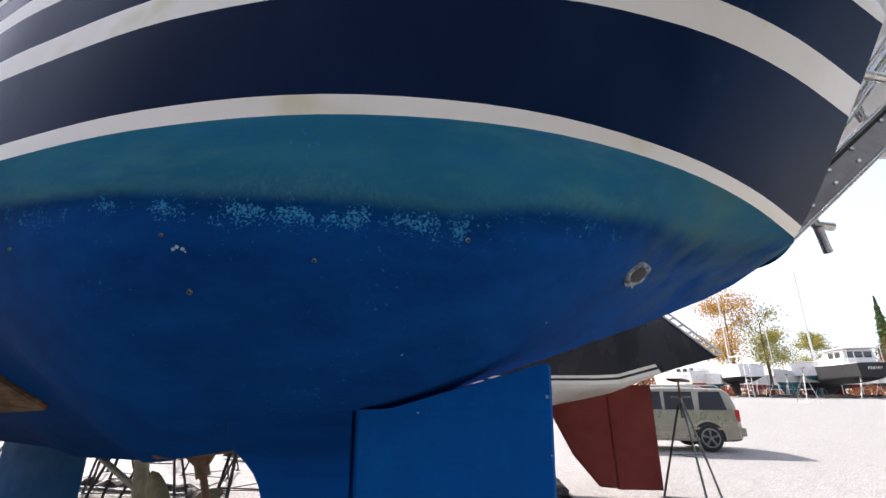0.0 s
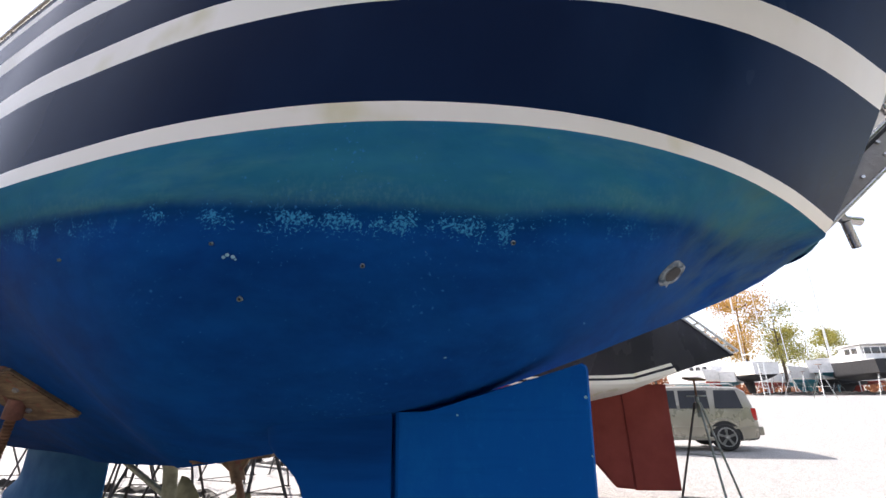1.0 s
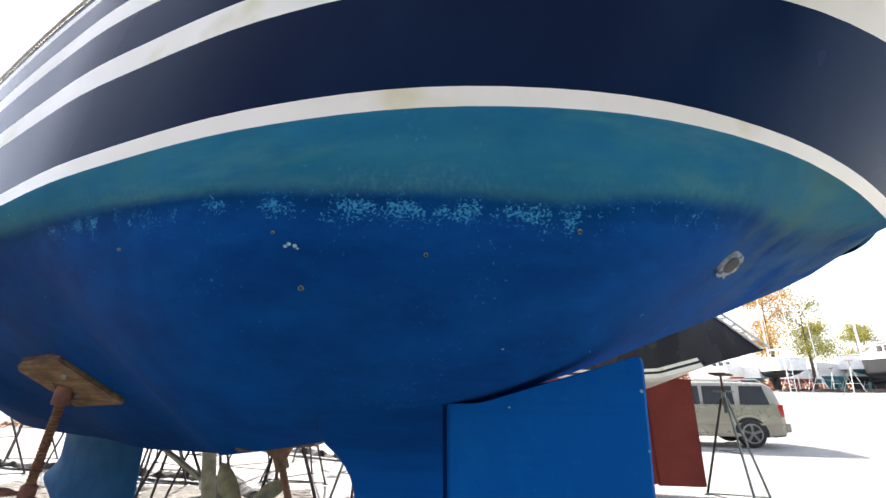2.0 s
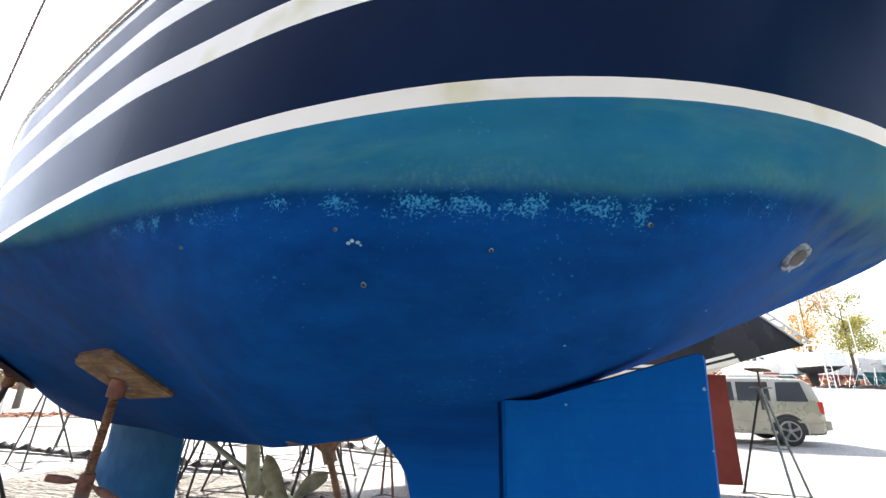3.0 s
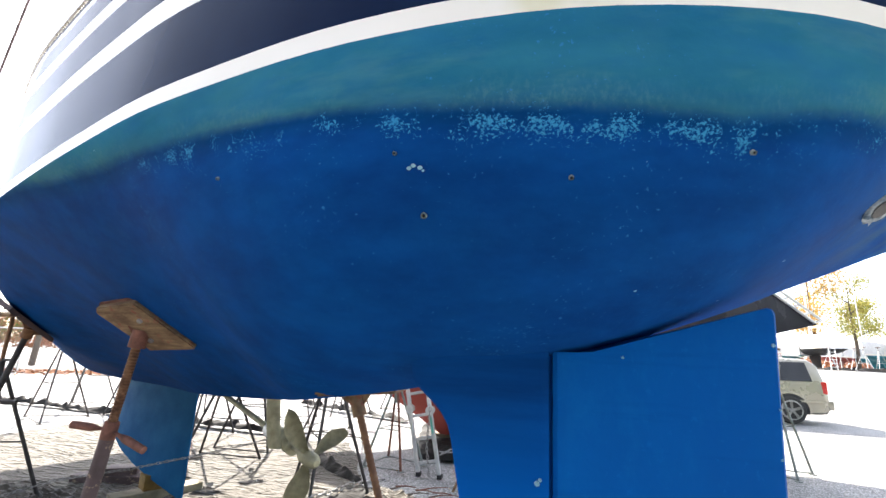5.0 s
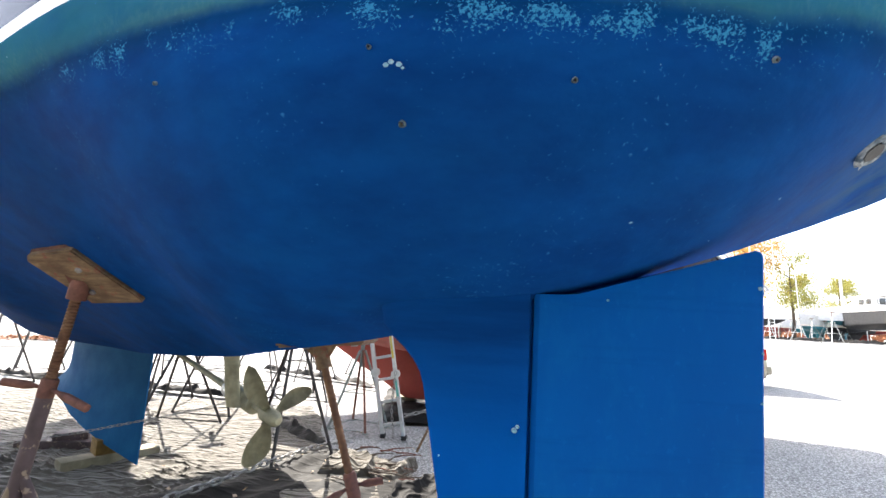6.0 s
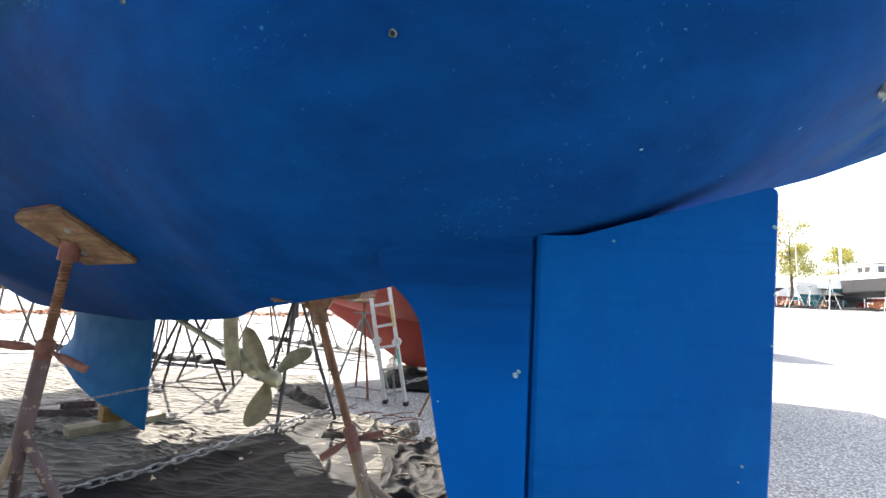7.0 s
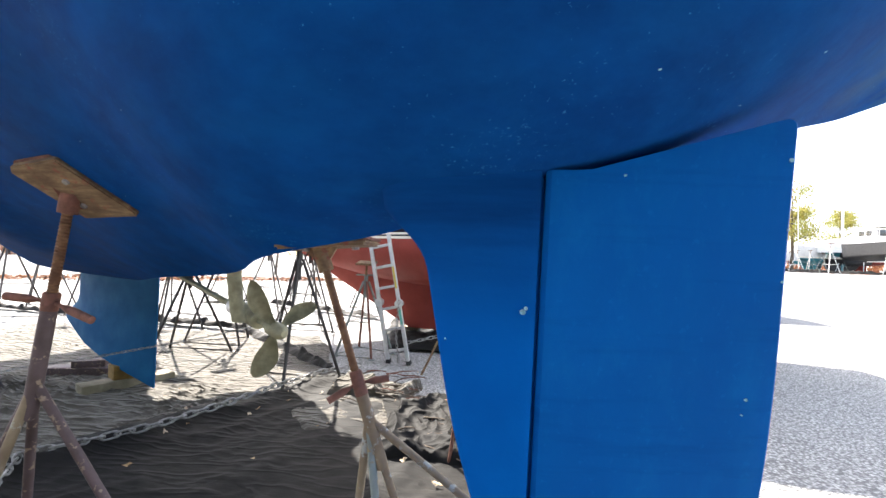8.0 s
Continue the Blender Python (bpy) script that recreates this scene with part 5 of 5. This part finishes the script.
tarp("tarp_strip", "black sheeting edge along the gravel", between((-6.0, 12.0), (-2.6, 10.2), (-6.0, 12.25), (-2.6, 10.45)), 70, 6, 0.08, M["tarp"], 0.02)
# partly sheeting, partly the red boat's shade on the ground given as dark plastic
tarp("black_tarp", "black sheet under the red keel, partly standing for the shade there", between((-1.75, 6.95), (1.6, 7.0), (-2.2, 9.8), (1.8, 9.6)), 100, 70, 0.055, M["tarp"], 0.02)


def scatter_twigs():
    rng = random.Random(9)
    for k in range(46):
        x, y = rng.uniform(-1.75, -0.9), rng.uniform(4.4, 5.3)
        if k > 26:
            x, y = rng.uniform(-1.0, -0.45), rng.uniform(3.4, 4.5)
        a, ln = rng.uniform(-0.6, 0.9), rng.uniform(0.12, 0.4)
        z = 0.09 + rng.uniform(0, 0.03)
        o = Vector((x, y, z))
        e = Vector((math.cos(a) * ln, math.sin(a) * ln, rng.uniform(-0.02, 0.05)))
        t = thing("twig", "dry brown stick lying on the crumpled sheets", "stick", o, "sticks on the sheets")
        part("stem", tube_bm([o, o + e * 0.5 + Vector((0, 0, 0.012)), o + e], [0.009, 0.007, 0.004], 6), M["bark"] if k % 3 else M["redrust"], t)


scatter_twigs()


def build_stakes():
    for a, b, r, mat, lab in (((-0.49, 3.30, 0.03), (-0.46, 3.34, 0.30), 0.012, "redrust", "rusty steel stake standing among the black tarps"),
                              ((-0.98, 5.6, 0.02), (-0.80, 5.62, 0.42), 0.014, "padwood", "weathered wooden stake leaning beside the chain")):
        ob = thing("stake", lab, "stake", a)
        a, b = Vector(a), Vector(b)
        part("shaft", tube_bm([a, a.lerp(b, 0.5) + Vector((0.004, 0, 0)), b], [r, r, r * 0.9], 8), M[mat], ob)


build_stakes()


def leaf_mesh(kind):
    bm = bmesh.new()
    n = 10
    vs = []
    for k in range(n):
        a = 2 * math.pi * k / n
        r = (1.0 if k % 2 == 0 else 0.6) * (0.8 + 0.3 * math.sin(k * 1.7 + kind))
        vs.append(bm.verts.new((math.cos(a) * r, math.sin(a) * r * 0.8, 0.25 * math.cos(2 * a + kind) * r)))
    c = bm.verts.new((0, 0, 0))
    for k in range(n):
        bm.faces.new((vs[k], vs[(k + 1) % n], c))
    me = bpy.data.meshes.new("leaf")
    bm.to_mesh(me)
    bm.free()
    return me


def leaf_material(name, a, b):
    n = Nodes(name)
    info = n.node("ShaderNodeObjectInfo")
    c = n.mix(info.outputs["Random"], a, b)
    c = n.mix(n.ramp(n.noise(60, 3), (0.4, 0.0), (0.7, 0.4)), c, tuple(0.5 * v for v in a))
    return n.done(c, 0.75)


DRY = leaf_material("dry_leaf", (0.42, 0.24, 0.09), (0.62, 0.5, 0.36))


def scatter_leaves():
    rng = random.Random(5)
    meshes = [leaf_mesh(k) for k in range(3)]
    for me in meshes:
        me.materials.append(DRY)
    for k in range(46):
        x, y = rng.uniform(-3.4, -0.4), rng.uniform(2.4, 5.4)
        if k > 24:
            x, y = rng.uniform(-2.3, -1.0), rng.uniform(3.8, 5.6)
        ob = new("leaf", rng.choice(meshes))
        s = rng.uniform(0.02, 0.045)
        ob.matrix_basis = Matrix.Translation((x, y, 0.055 + rng.uniform(0, 0.02))) @ Euler((rng.uniform(-0.5, 0.5), rng.uniform(-0.5, 0.5), rng.uniform(0, 6.3))).to_matrix().to_4x4() @ Matrix.Scale(s, 4)
        tagged(ob, "dry curled brown leaf lying on the sheeting", "leaf", "fallen leaves")


scatter_leaves()


# ------------------------------------------------------------ distance: trees, fence, boats
def foliage_material(name, a, b):
    n = Nodes(name)
    c = n.mix(n.geo.outputs["Random Per Island"], a, b)
    return n.done(c, 0.7, 0, 0.2)


FOLIAGE = {"orange": foliage_material("autumn_orange_leaves", (0.46, 0.24, 0.07), (0.55, 0.38, 0.10)),
           "yellow": foliage_material("yellow_green_leaves", (0.42, 0.34, 0.08), (0.26, 0.28, 0.07)),
           "green": foliage_material("dark_green_leaves", (0.07, 0.12, 0.035), (0.13, 0.18, 0.055)),
           "russet": foliage_material("russet_leaves", (0.25, 0.09, 0.05), (0.36, 0.17, 0.08))}


def tree(x, y, h, width, colour, label, seed, leaves=900, conifer=False):
    rng = random.Random(seed)
    o = Vector((x, y, rise(x, y)))
    ob = thing("tree", label, "tree", o, "trees round the yard")
    bm = tube_bm([o, o + Vector((0.1, 0, h * 0.3)), o + Vector((0.0, 0.1, h * 0.62)), o + Vector((0.05, 0, h * 0.95))], [h * 0.022, h * 0.017, h * 0.01, 0.02], 7)
    tips = []
    for k in range(11):
        z = h * rng.uniform(0.28, 0.85)
        a = rng.uniform(0, 6.3)
        r = width * rng.uniform(0.5, 1.0) * (1.15 - z / h if conifer else 0.6 + 0.4 * math.sin(math.pi * z / h))
        s = o + Vector((0, 0, z))
        e = s + Vector((math.cos(a) * r, math.sin(a) * r, r * (0.1 if conifer else 0.55)))
        tube_bm([s, s.lerp(e, 0.5) + Vector((0, 0, 0.1)), e], [h * 0.007, h * 0.005, 0.01], 5, bm)
        tips += [s.lerp(e, 0.4), s.lerp(e, 0.65), s.lerp(e, 0.85), e]
    part("trunk", bm, M["bark"], ob)
    bm = bmesh.new()
    for k in range(leaves):
        c = rng.choice(tips) + Vector((rng.gauss(0, 1), rng.gauss(0, 1), rng.gauss(0, 0.8))) * width * 0.2
        if conifer:
            z = h * (0.15 + 0.85 * rng.random())
            r = width * (1 - z / h) * rng.random() ** 0.5 * (0.55 + 0.9 * abs(noise.noise(Vector((x, y, z * 1.3)))) + 0.35 * rng.random())
            a = rng.uniform(0, 6.3)
            c = o + Vector((math.cos(a) * r, math.sin(a) * r, z))
        s = h * rng.uniform(0.0035, 0.0085)
        q = Euler((rng.uniform(0, 6.3), rng.uniform(0, 6.3), rng.uniform(0, 6.3))).to_matrix()
        vs = [bm.verts.new(c + q @ Vector(p) * s) for p in ((-1, -0.6, 0), (0.2, -0.9, 0.3), (1, 0.1, 0), (0.3, 0.9, 0.2), (-0.8, 0.6, -0.2))]
        bm.faces.new(vs)
    part("crown", bm, FOLIAGE[colour], ob, smooth=False)
    return ob


def plant_trees():
    for k, (x, y, h, w, c, lab, con) in enumerate((
            (19.6, 34, 9.6, 3.4, "orange", "autumn tree with thinning orange leaves", False),
            (21.6, 33.4, 7.6, 2.8, "yellow", "yellow-green autumn tree behind the boats", False),
            (14.5, 38, 7.0, 3.4, "yellow", "yellow autumn tree behind the parked car", False),
            (11.5, 40, 8.0, 3.4, "orange", "orange autumn tree behind the parked car", False),
            (27.5, 37, 6.6, 1.9, "yellow", "yellow-green tree behind the boats", False),
            (33, 36.5, 10, 1.7, "green", "tall dark green conifer", True),
            (41, 31, 10, 2.4, "green", "tall dark green conifer", True),
            (33, 36, 6, 3.0, "russet", "bare russet tree among the masts", False),
            (46, 29, 12, 3.0, "green", "tall dark green conifer", True),
            (-26, 21, 7.5, 2.8, "russet", "russet autumn tree behind the fence", False),
            (-31, 15, 8.5, 3.0, "russet", "russet autumn tree behind the fence", False),
            (-20, 26, 4.5, 2.6, "yellow", "yellow autumn tree behind the fence", False),
            (-14, 29, 4.5, 2.6, "green", "green tree behind the fence", False),
            (-24, 17, 2.6, 1.9, "green", "green shrub at the fence", False),
            (-19, 21.5, 2.4, 1.6, "yellow", "yellow shrub at the fence", False))):
        g = 1.75 if x > 0 else 1.0
        tree(x * g, y * g, h * (1.35 if x > 0 else 1.0), w * (1.25 if x > 0 else 1.0), c, lab, 20 + k, 9500, con)
    # a plain belt of woods closes the yard all round; the tall unseen part behind is added to block sky light
    rng = random.Random(3)
    for a0, a1, col, nm in ((100, 260, "green", "unseen woods added behind the camera to block sky light"), (-70, -28, "russet", "autumn woods beyond the fence"), (12, 62, "russet", "bare autumn woods beyond the boats")):
        bm = bmesh.new()
        behind = a1 - a0 > 100
        for k in range(6500 if behind else 9000):
            a = radians(rng.uniform(a0, a1))
            r = rng.uniform(26, 34) if behind else rng.uniform(84, 98)
            top = (15.0 if behind else 3.6) + 2.0 * noise.noise(Vector((a * 9, 0, 0)))
            c = Vector((math.sin(a) * r, math.cos(a) * r, rng.uniform(0, 1) ** 0.8 * top))
            s = rng.uniform(0.5, 1.1) if behind else rng.uniform(0.12, 0.34)
            q = Euler((rng.uniform(0, 6.3), rng.uniform(0, 6.3), rng.uniform(0, 6.3))).to_matrix()
            bm.faces.new([bm.verts.new(c + q @ Vector(p) * s) for p in ((-1, -0.6, 0), (0.2, -0.9, 0.3), (1, 0.1, 0), (0.3, 0.9, 0.2), (-0.8, 0.6, -0.2))])
        ob = part("woods", bm, FOLIAGE[col], smooth=False)
        tagged(ob, nm, "woods", kind="stuff")


plant_trees()


def build_fence():
    a, b = Vector((-27, 13.5, 0)), Vector((-6, 27.5, 0))
    d = (b - a).normalized()
    L = (b - a).length
    ob = thing("fence", "galvanised chain-link fence along the yard's edge", "fence", a)
    for k in range(9):
        p = a + d * (L * k / 8)
        part("post", tube_bm([p, p + Vector((0, 0, 1.9))], 0.035, 8), M["alu"], ob)
    part("top_rail", tube_bm([a + Vector((0, 0, 1.85)), b + Vector((0, 0, 1.85))], 0.025, 8), M["alu"], ob)
    bm = bmesh.new()
    n = int(L / 0.12)
    w = Vector((0, 0, 0.006))
    for k in range(-16, n):
        for sgn in (1, -1):
            x0, x1 = k * 0.12, k * 0.12 + 1.8
            p, q = (a + d * x0 + Vector((0, 0, 0.03 if sgn > 0 else 1.83))), (a + d * x1 + Vector((0, 0, 1.83 if sgn > 0 else 0.03)))
            if x0 < 0 or x1 > L:
                continue
            bm.faces.new([bm.verts.new(v) for v in (p - w, q - w, q + w, p + w)])
    wire = part("wire_mesh", bm, M["chain"], ob, "diamond wire mesh", smooth=False)
    wire["kind"] = "stuff"
    rng = random.Random(9)
    bm = bmesh.new()
    for k in range(3000):
        p = a + d * rng.uniform(0, L) + Vector((d.y, -d.x, 0)) * rng.gauss(0.6, 0.7) + Vector((0, 0, rng.uniform(0.0, 0.12)))
        s = rng.uniform(0.05, 0.11)
        q = Euler((rng.uniform(-0.7, 0.7), rng.uniform(-0.7, 0.7), rng.uniform(0, 6.3))).to_matrix()
        bm.faces.new([bm.verts.new(p + q @ Vector(v) * s) for v in ((-1, -0.4, 0), (0.4, -0.7, 0.2), (1, 0.3, 0), (-0.4, 0.6, 0.1))])
    ob = part("leaf_litter", bm, FOLIAGE["russet"], smooth=False)
    tagged(ob, "bank of fallen autumn leaves along the fence", "leaves", kind="stuff")


build_fence()


def far_boats():
    def at(az, r, turn):
        a = radians(az)
        return Matrix.Translation((math.sin(a) * r, math.cos(a) * r, rise(math.sin(a) * r, math.cos(a) * r))) @ Matrix.Rotation(radians(90 - az + turn), 4, "Z")

    yacht("sailboat", "white sailboat with dark bottom on stands far off", at(31.4, 52, 20), 9, 3.0, 1.9, 2.9, 0.6, ("black", "white", "deck"), keel=(3.6, 5.2, 0.2, 0.3, 1.5), mast=9, group="boats ashore")
    yacht("sailboat", "white sailboat with teal bottom on stands", at(35.8, 55, -10), 9.5, 3.1, 2.0, 3.1, 0.75, (("tealpaint"), "white", "deck"), keel=(3.8, 5.0, 0.2, 0.3, 1.5), mast=10, group="boats ashore")
    dark = yacht("motorboat", "black hulled motorboat with windowed cabin on stands", at(40.8, 50, 30), 9, 3.2, 1.7, 2.7, 0.5, ("black", "black", "black"), keel=None, cabin=False, group="boats ashore")
    fly = yacht("motorboat", "white sport fishing boat with tall tower and turquoise bottom", at(29.2, 56, 55), 9, 3.0, 1.3, 2.3, 0.5, ("tealpaint", "white", "deck"), keel=None, cabin=False, group="boats ashore")
    return dark, fly, at


M["tealpaint"] = worn("teal_antifouling", (0.03, 0.24, 0.30), (0.02, 0.17, 0.22), 3, 0.6)
DARK_BOAT, TOWER_BOAT, AROUND = far_boats()


def house_on(ob, m, sections, windows):
    rows = []
    for x, w, z0, z1 in sections:
        rows.append([m @ Vector((x, s, z)) for s, z in ((w, z0), (w * 0.96, (z0 + z1) / 2), (w * 0.9, z1), (-w * 0.9, z1), (-w * 0.96, (z0 + z1) / 2), (-w, z0))])
    bm = grid_bm(rows)
    bm.verts.ensure_lookup_table()
    bm.faces.new([bm.verts[k] for k in range(6)])
    bm.faces.new([bm.verts[len(rows) * 6 - 6 + k] for k in range(6)])
    part("cabin", bm, M["deck"], ob)
    for c, size in windows:
        part("window", box_bm(size, m @ Matrix.Translation(c), 0.01), M["glass"], ob, "dark cabin window")


def dress_far_boats():
    m = AROUND(40.8, 50, 30)
    house_on(DARK_BOAT, m, ((1.6, 1.15, 2.7, 3.9), (4.6, 1.1, 2.75, 4.0), (5.4, 0.9, 2.8, 3.3)), [((1.585, y, 3.5), (0.03, 0.55, 0.5)) for y in (-0.65, 0.0, 0.65)] + [((x, s * 1.1, 3.5), (0.7, 0.05, 0.45)) for x in (2.4, 3.4) for s in (1, -1)])
    part("roof", box_bm((3.9, 2.5, 0.07), m @ Matrix.Translation((2.9, 0, 4.0)), 0.02), M["deck"], DARK_BOAT)
    for s in (1, -1):
        part("roof_post", tube_bm([m @ Vector((1.1, s * 1.1, 2.7)), m @ Vector((1.1, s * 1.1, 3.98))], 0.03, 8), M["deck"], DARK_BOAT)
    font = bpy.data.curves.new("name_letters", "FONT")
    font.body, font.size, font.extrude, font.align_x = "FRIDAY", 0.3, 0.006, "CENTER"
    tmp = bpy.data.objects.new("tmp", font)
    scene.collection.objects.link(tmp)
    me = bpy.data.meshes.new_from_object(tmp.evaluated_get(bpy.context.evaluated_depsgraph_get()))
    bpy.data.objects.remove(tmp)
    me.materials.clear()
    me.materials.append(M["white"])
    letters = new("name_lettering", me)
    letters.parent = DARK_BOAT
    face = m @ Matrix.Translation((-0.03, 0, 2.25)) @ Matrix(((0, 0, -1, 0), (-1, 0, 0, 0), (0, 1, 0, 0), (0, 0, 0, 1)))
    letters.matrix_basis = Matrix.Translation(-DARK_BOAT.location) @ face
    letters["label"] = "white boat name lettering"
    m = AROUND(29.2, 56, 55)
    house_on(TOWER_BOAT, m, ((2.6, 1.15, 2.25, 3.1), (5.2, 1.1, 2.3, 3.2), (6.6, 0.8, 2.35, 2.6)), [((x, s * 1.13, 2.8), (0.5, 0.05, 0.35)) for x in (3.2, 4.0, 4.8) for s in (1, -1)])
    tower = []
    for z, w in ((3.1, 0.9), (5.2, 0.4)):
        tower.append([Vector((3.9 + s * w, t * w, z)) for s, t in ((1, 1), (-1, 1), (-1, -1), (1, -1))])
    for k in range(4):
        part("tower_leg", tube_bm([m @ tower[0][k], m @ tower[1][k]], 0.045, 6), M["deck"], TOWER_BOAT)
    for q in range(1, 7):
        g = q / 6
        loop = [m @ tower[0][k].lerp(tower[1][k], g) for k in range(4)]
        part("tower_rung", tube_bm(loop + [loop[0]], 0.03, 5), M["deck"], TOWER_BOAT)
    part("tower_top", box_bm((1.0, 1.0, 0.06), m @ Matrix.Translation((3.9, 0, 5.25)), 0.02), M["deck"], TOWER_BOAT)


dress_far_boats()


def far_props():
    """Stands, a ladder, blocks and masts round the far boats."""
    rng = random.Random(11)
    base = tripod(Matrix.Translation((19.6, 27.5, rise(19.6, 27.5))), 1.9, 0.7, ("alu", "greenpipe"), "steel boat stand under a far white boat")
    for az, r in ((30.8, 51), (32.6, 51), (31.8, 57), (35.2, 55), (36.6, 57), (39.6, 50), (41.8, 50), (40.8, 55), (34.2, 49), (33.2, 49)):
        a = radians(az)
        copy_thing(base, Matrix.Translation((math.sin(a) * r, math.cos(a) * r, rise(math.sin(a) * r, math.cos(a) * r))) @ Matrix.Rotation(rng.uniform(0, 6), 4, "Z"))
    a = radians(31.0)
    o = Vector((math.sin(a) * 49.0, math.cos(a) * 49.0, rise(math.sin(a) * 49.0, math.cos(a) * 49.0)))
    lad = thing("ladder", "tall aluminium ladder leaning on a far white boat", "ladder", o)
    u = Vector((math.cos(a), -math.sin(a), 0)) * 0.2
    top = Vector((math.sin(a) * 1.0, math.cos(a) * 1.0, 3.0))
    for s in (1, -1):
        part("rail", tube_bm([o + u * s, o + u * s + top], 0.03, 6), M["alu"], lad)
    for k in range(1, 10):
        part("rung", tube_bm([o + u + top * k / 10, o - u + top * k / 10], 0.02, 5), M["alu"], lad)
    for az, r, h, lean in ((31.6, 60, 14, 0.0), (33.4, 60, 15, -0.02), (35.0, 66, 11, 0.03), (36.6, 63, 12, 0.0), (38.2, 66, 11, 0.01), (39.6, 61, 13, -0.03), (41.5, 66, 11, 0.0), (44.0, 61, 14, 0.02), (28.4, 60, 11, 0.0), (29.8, 66, 10, 0.01)):
        a = radians(az)
        o = Vector((math.sin(a) * r, math.cos(a) * r, rise(math.sin(a) * r, math.cos(a) * r)))
        ob = thing("mast", "slender mast of a boat laid up far off", "mast", o, "masts in the distance")
        part("spar", tube_bm([o, o + Vector((lean * h, 0, h))], [0.045, 0.025], 6), M["alu"], ob)
        part("spreader", tube_bm([o + Vector((-0.5, 0.3, h * 0.62)), o + Vector((0.5, -0.3, h * 0.62))], 0.02, 5), M["alu"], ob)
    for k in range(12):
        a = radians(rng.uniform(28, 48))
        r = rng.uniform(60, 76)
        o = Matrix.Translation((math.sin(a) * r, math.cos(a) * r, rise(math.sin(a) * r, math.cos(a) * r))) @ Matrix.Rotation(rng.uniform(0, 6), 4, "Z")
        yacht("boat", "white boat laid up in the far rows", o, rng.uniform(6.5, 8.5), 2.6, 1.4, 2.3, 0.5, (rng.choice(("black", "tealpaint", "red")), "white", "deck"), keel=(2.8, 4.2, 0.1, 0.3, 1.2), group="boats ashore")
    for k in range(9):
        a = radians(31.0 + 1.3 * k)
        r = 50 + 3 * math.sin(k * 2.1)
        o = Vector((math.sin(a) * r, math.cos(a) * r, 0))
        t = tarp("sheeting", "dark crumpled sheeting under the far boats", between((o.x - 1.2, o.y - 0.5), (o.x + 1.0, o.y - 0.9), (o.x - 1.0, o.y + 0.6), (o.x + 1.2, o.y + 0.2)), 10, 6, 0.2, M["tarp"], 0.0)
        t.location.z = rise(o.x, o.y)
    # an unseen hull added behind the camera to hold back low sky light
    yacht("sailboat", "unseen dark sailboat added behind the camera to block sky light", Matrix.Translation((6.5, -4.6, 0)) @ Matrix.Rotation(radians(176), 4, "Z"), 13, 3.6, 1.9, 3.5, 0.6, ("black", "navy", "navy"), keel=(4, 6.5, 0.0, 0.3, 1.5), group="boats ashore")


far_props()


# the stand further forward, its dark pad against the turn of the hull
A0, B0 = Vector((-3.12, 2.31, 1.69)), Vector((-3.16, 2.63, 1.52))
x0 = (B0 - A0).normalized()
y0 = Vector((-0.77, 0.64, 0.02))
y0 = (y0 - x0 * y0.dot(x0)).normalized()
pm0 = Matrix((x0, y0, x0.cross(y0))).transposed().to_4x4()
pm0.translation = (A0 + B0) / 2 + y0 * 0.1 - Vector((0, 0, 0.015))
jack_stand((-3.27, 2.56, 1.565), (-4.0, 2.75, 0.1), (pm0, [(-0.18, -0.1), (0.18, -0.1), (0.18, 0.1), (-0.18, 0.1)]), 0.026, 0.3, 0.38,
           [(-4.2, 2.5, 0), (-3.7, 2.5, 0), (-3.75, 2.95, 0), (-4.3, 2.9, 0)], 0.018, "black_pipe", "rust", ["greenpipe", "black_pipe", "greenpipe"],
           "dark boat stand with grey green legs under the hull's turn", arms=((0.12, 0.05, 0.0), (-0.12, -0.05, 0.0)), pad_mat="darkpipe")


def build_stay():
    ob = thing("rigging_wire", "thin dark rigging wire rising from the foredeck", "rigging", (-7.2, 6.35, 2.4))
    part("wire", tube_bm([(-7.2, 6.35, 2.42), (-6.75, 4.7, 2.7), (-6.15, 3.75, 3.45), (-5.66, 3.53, 4.35), (-5.2, 3.33, 5.4), (-4.7, 3.12, 6.3), (-4.0, 2.8, 7.4)], 0.012, 6), M["darkpipe"], ob)


build_stay()
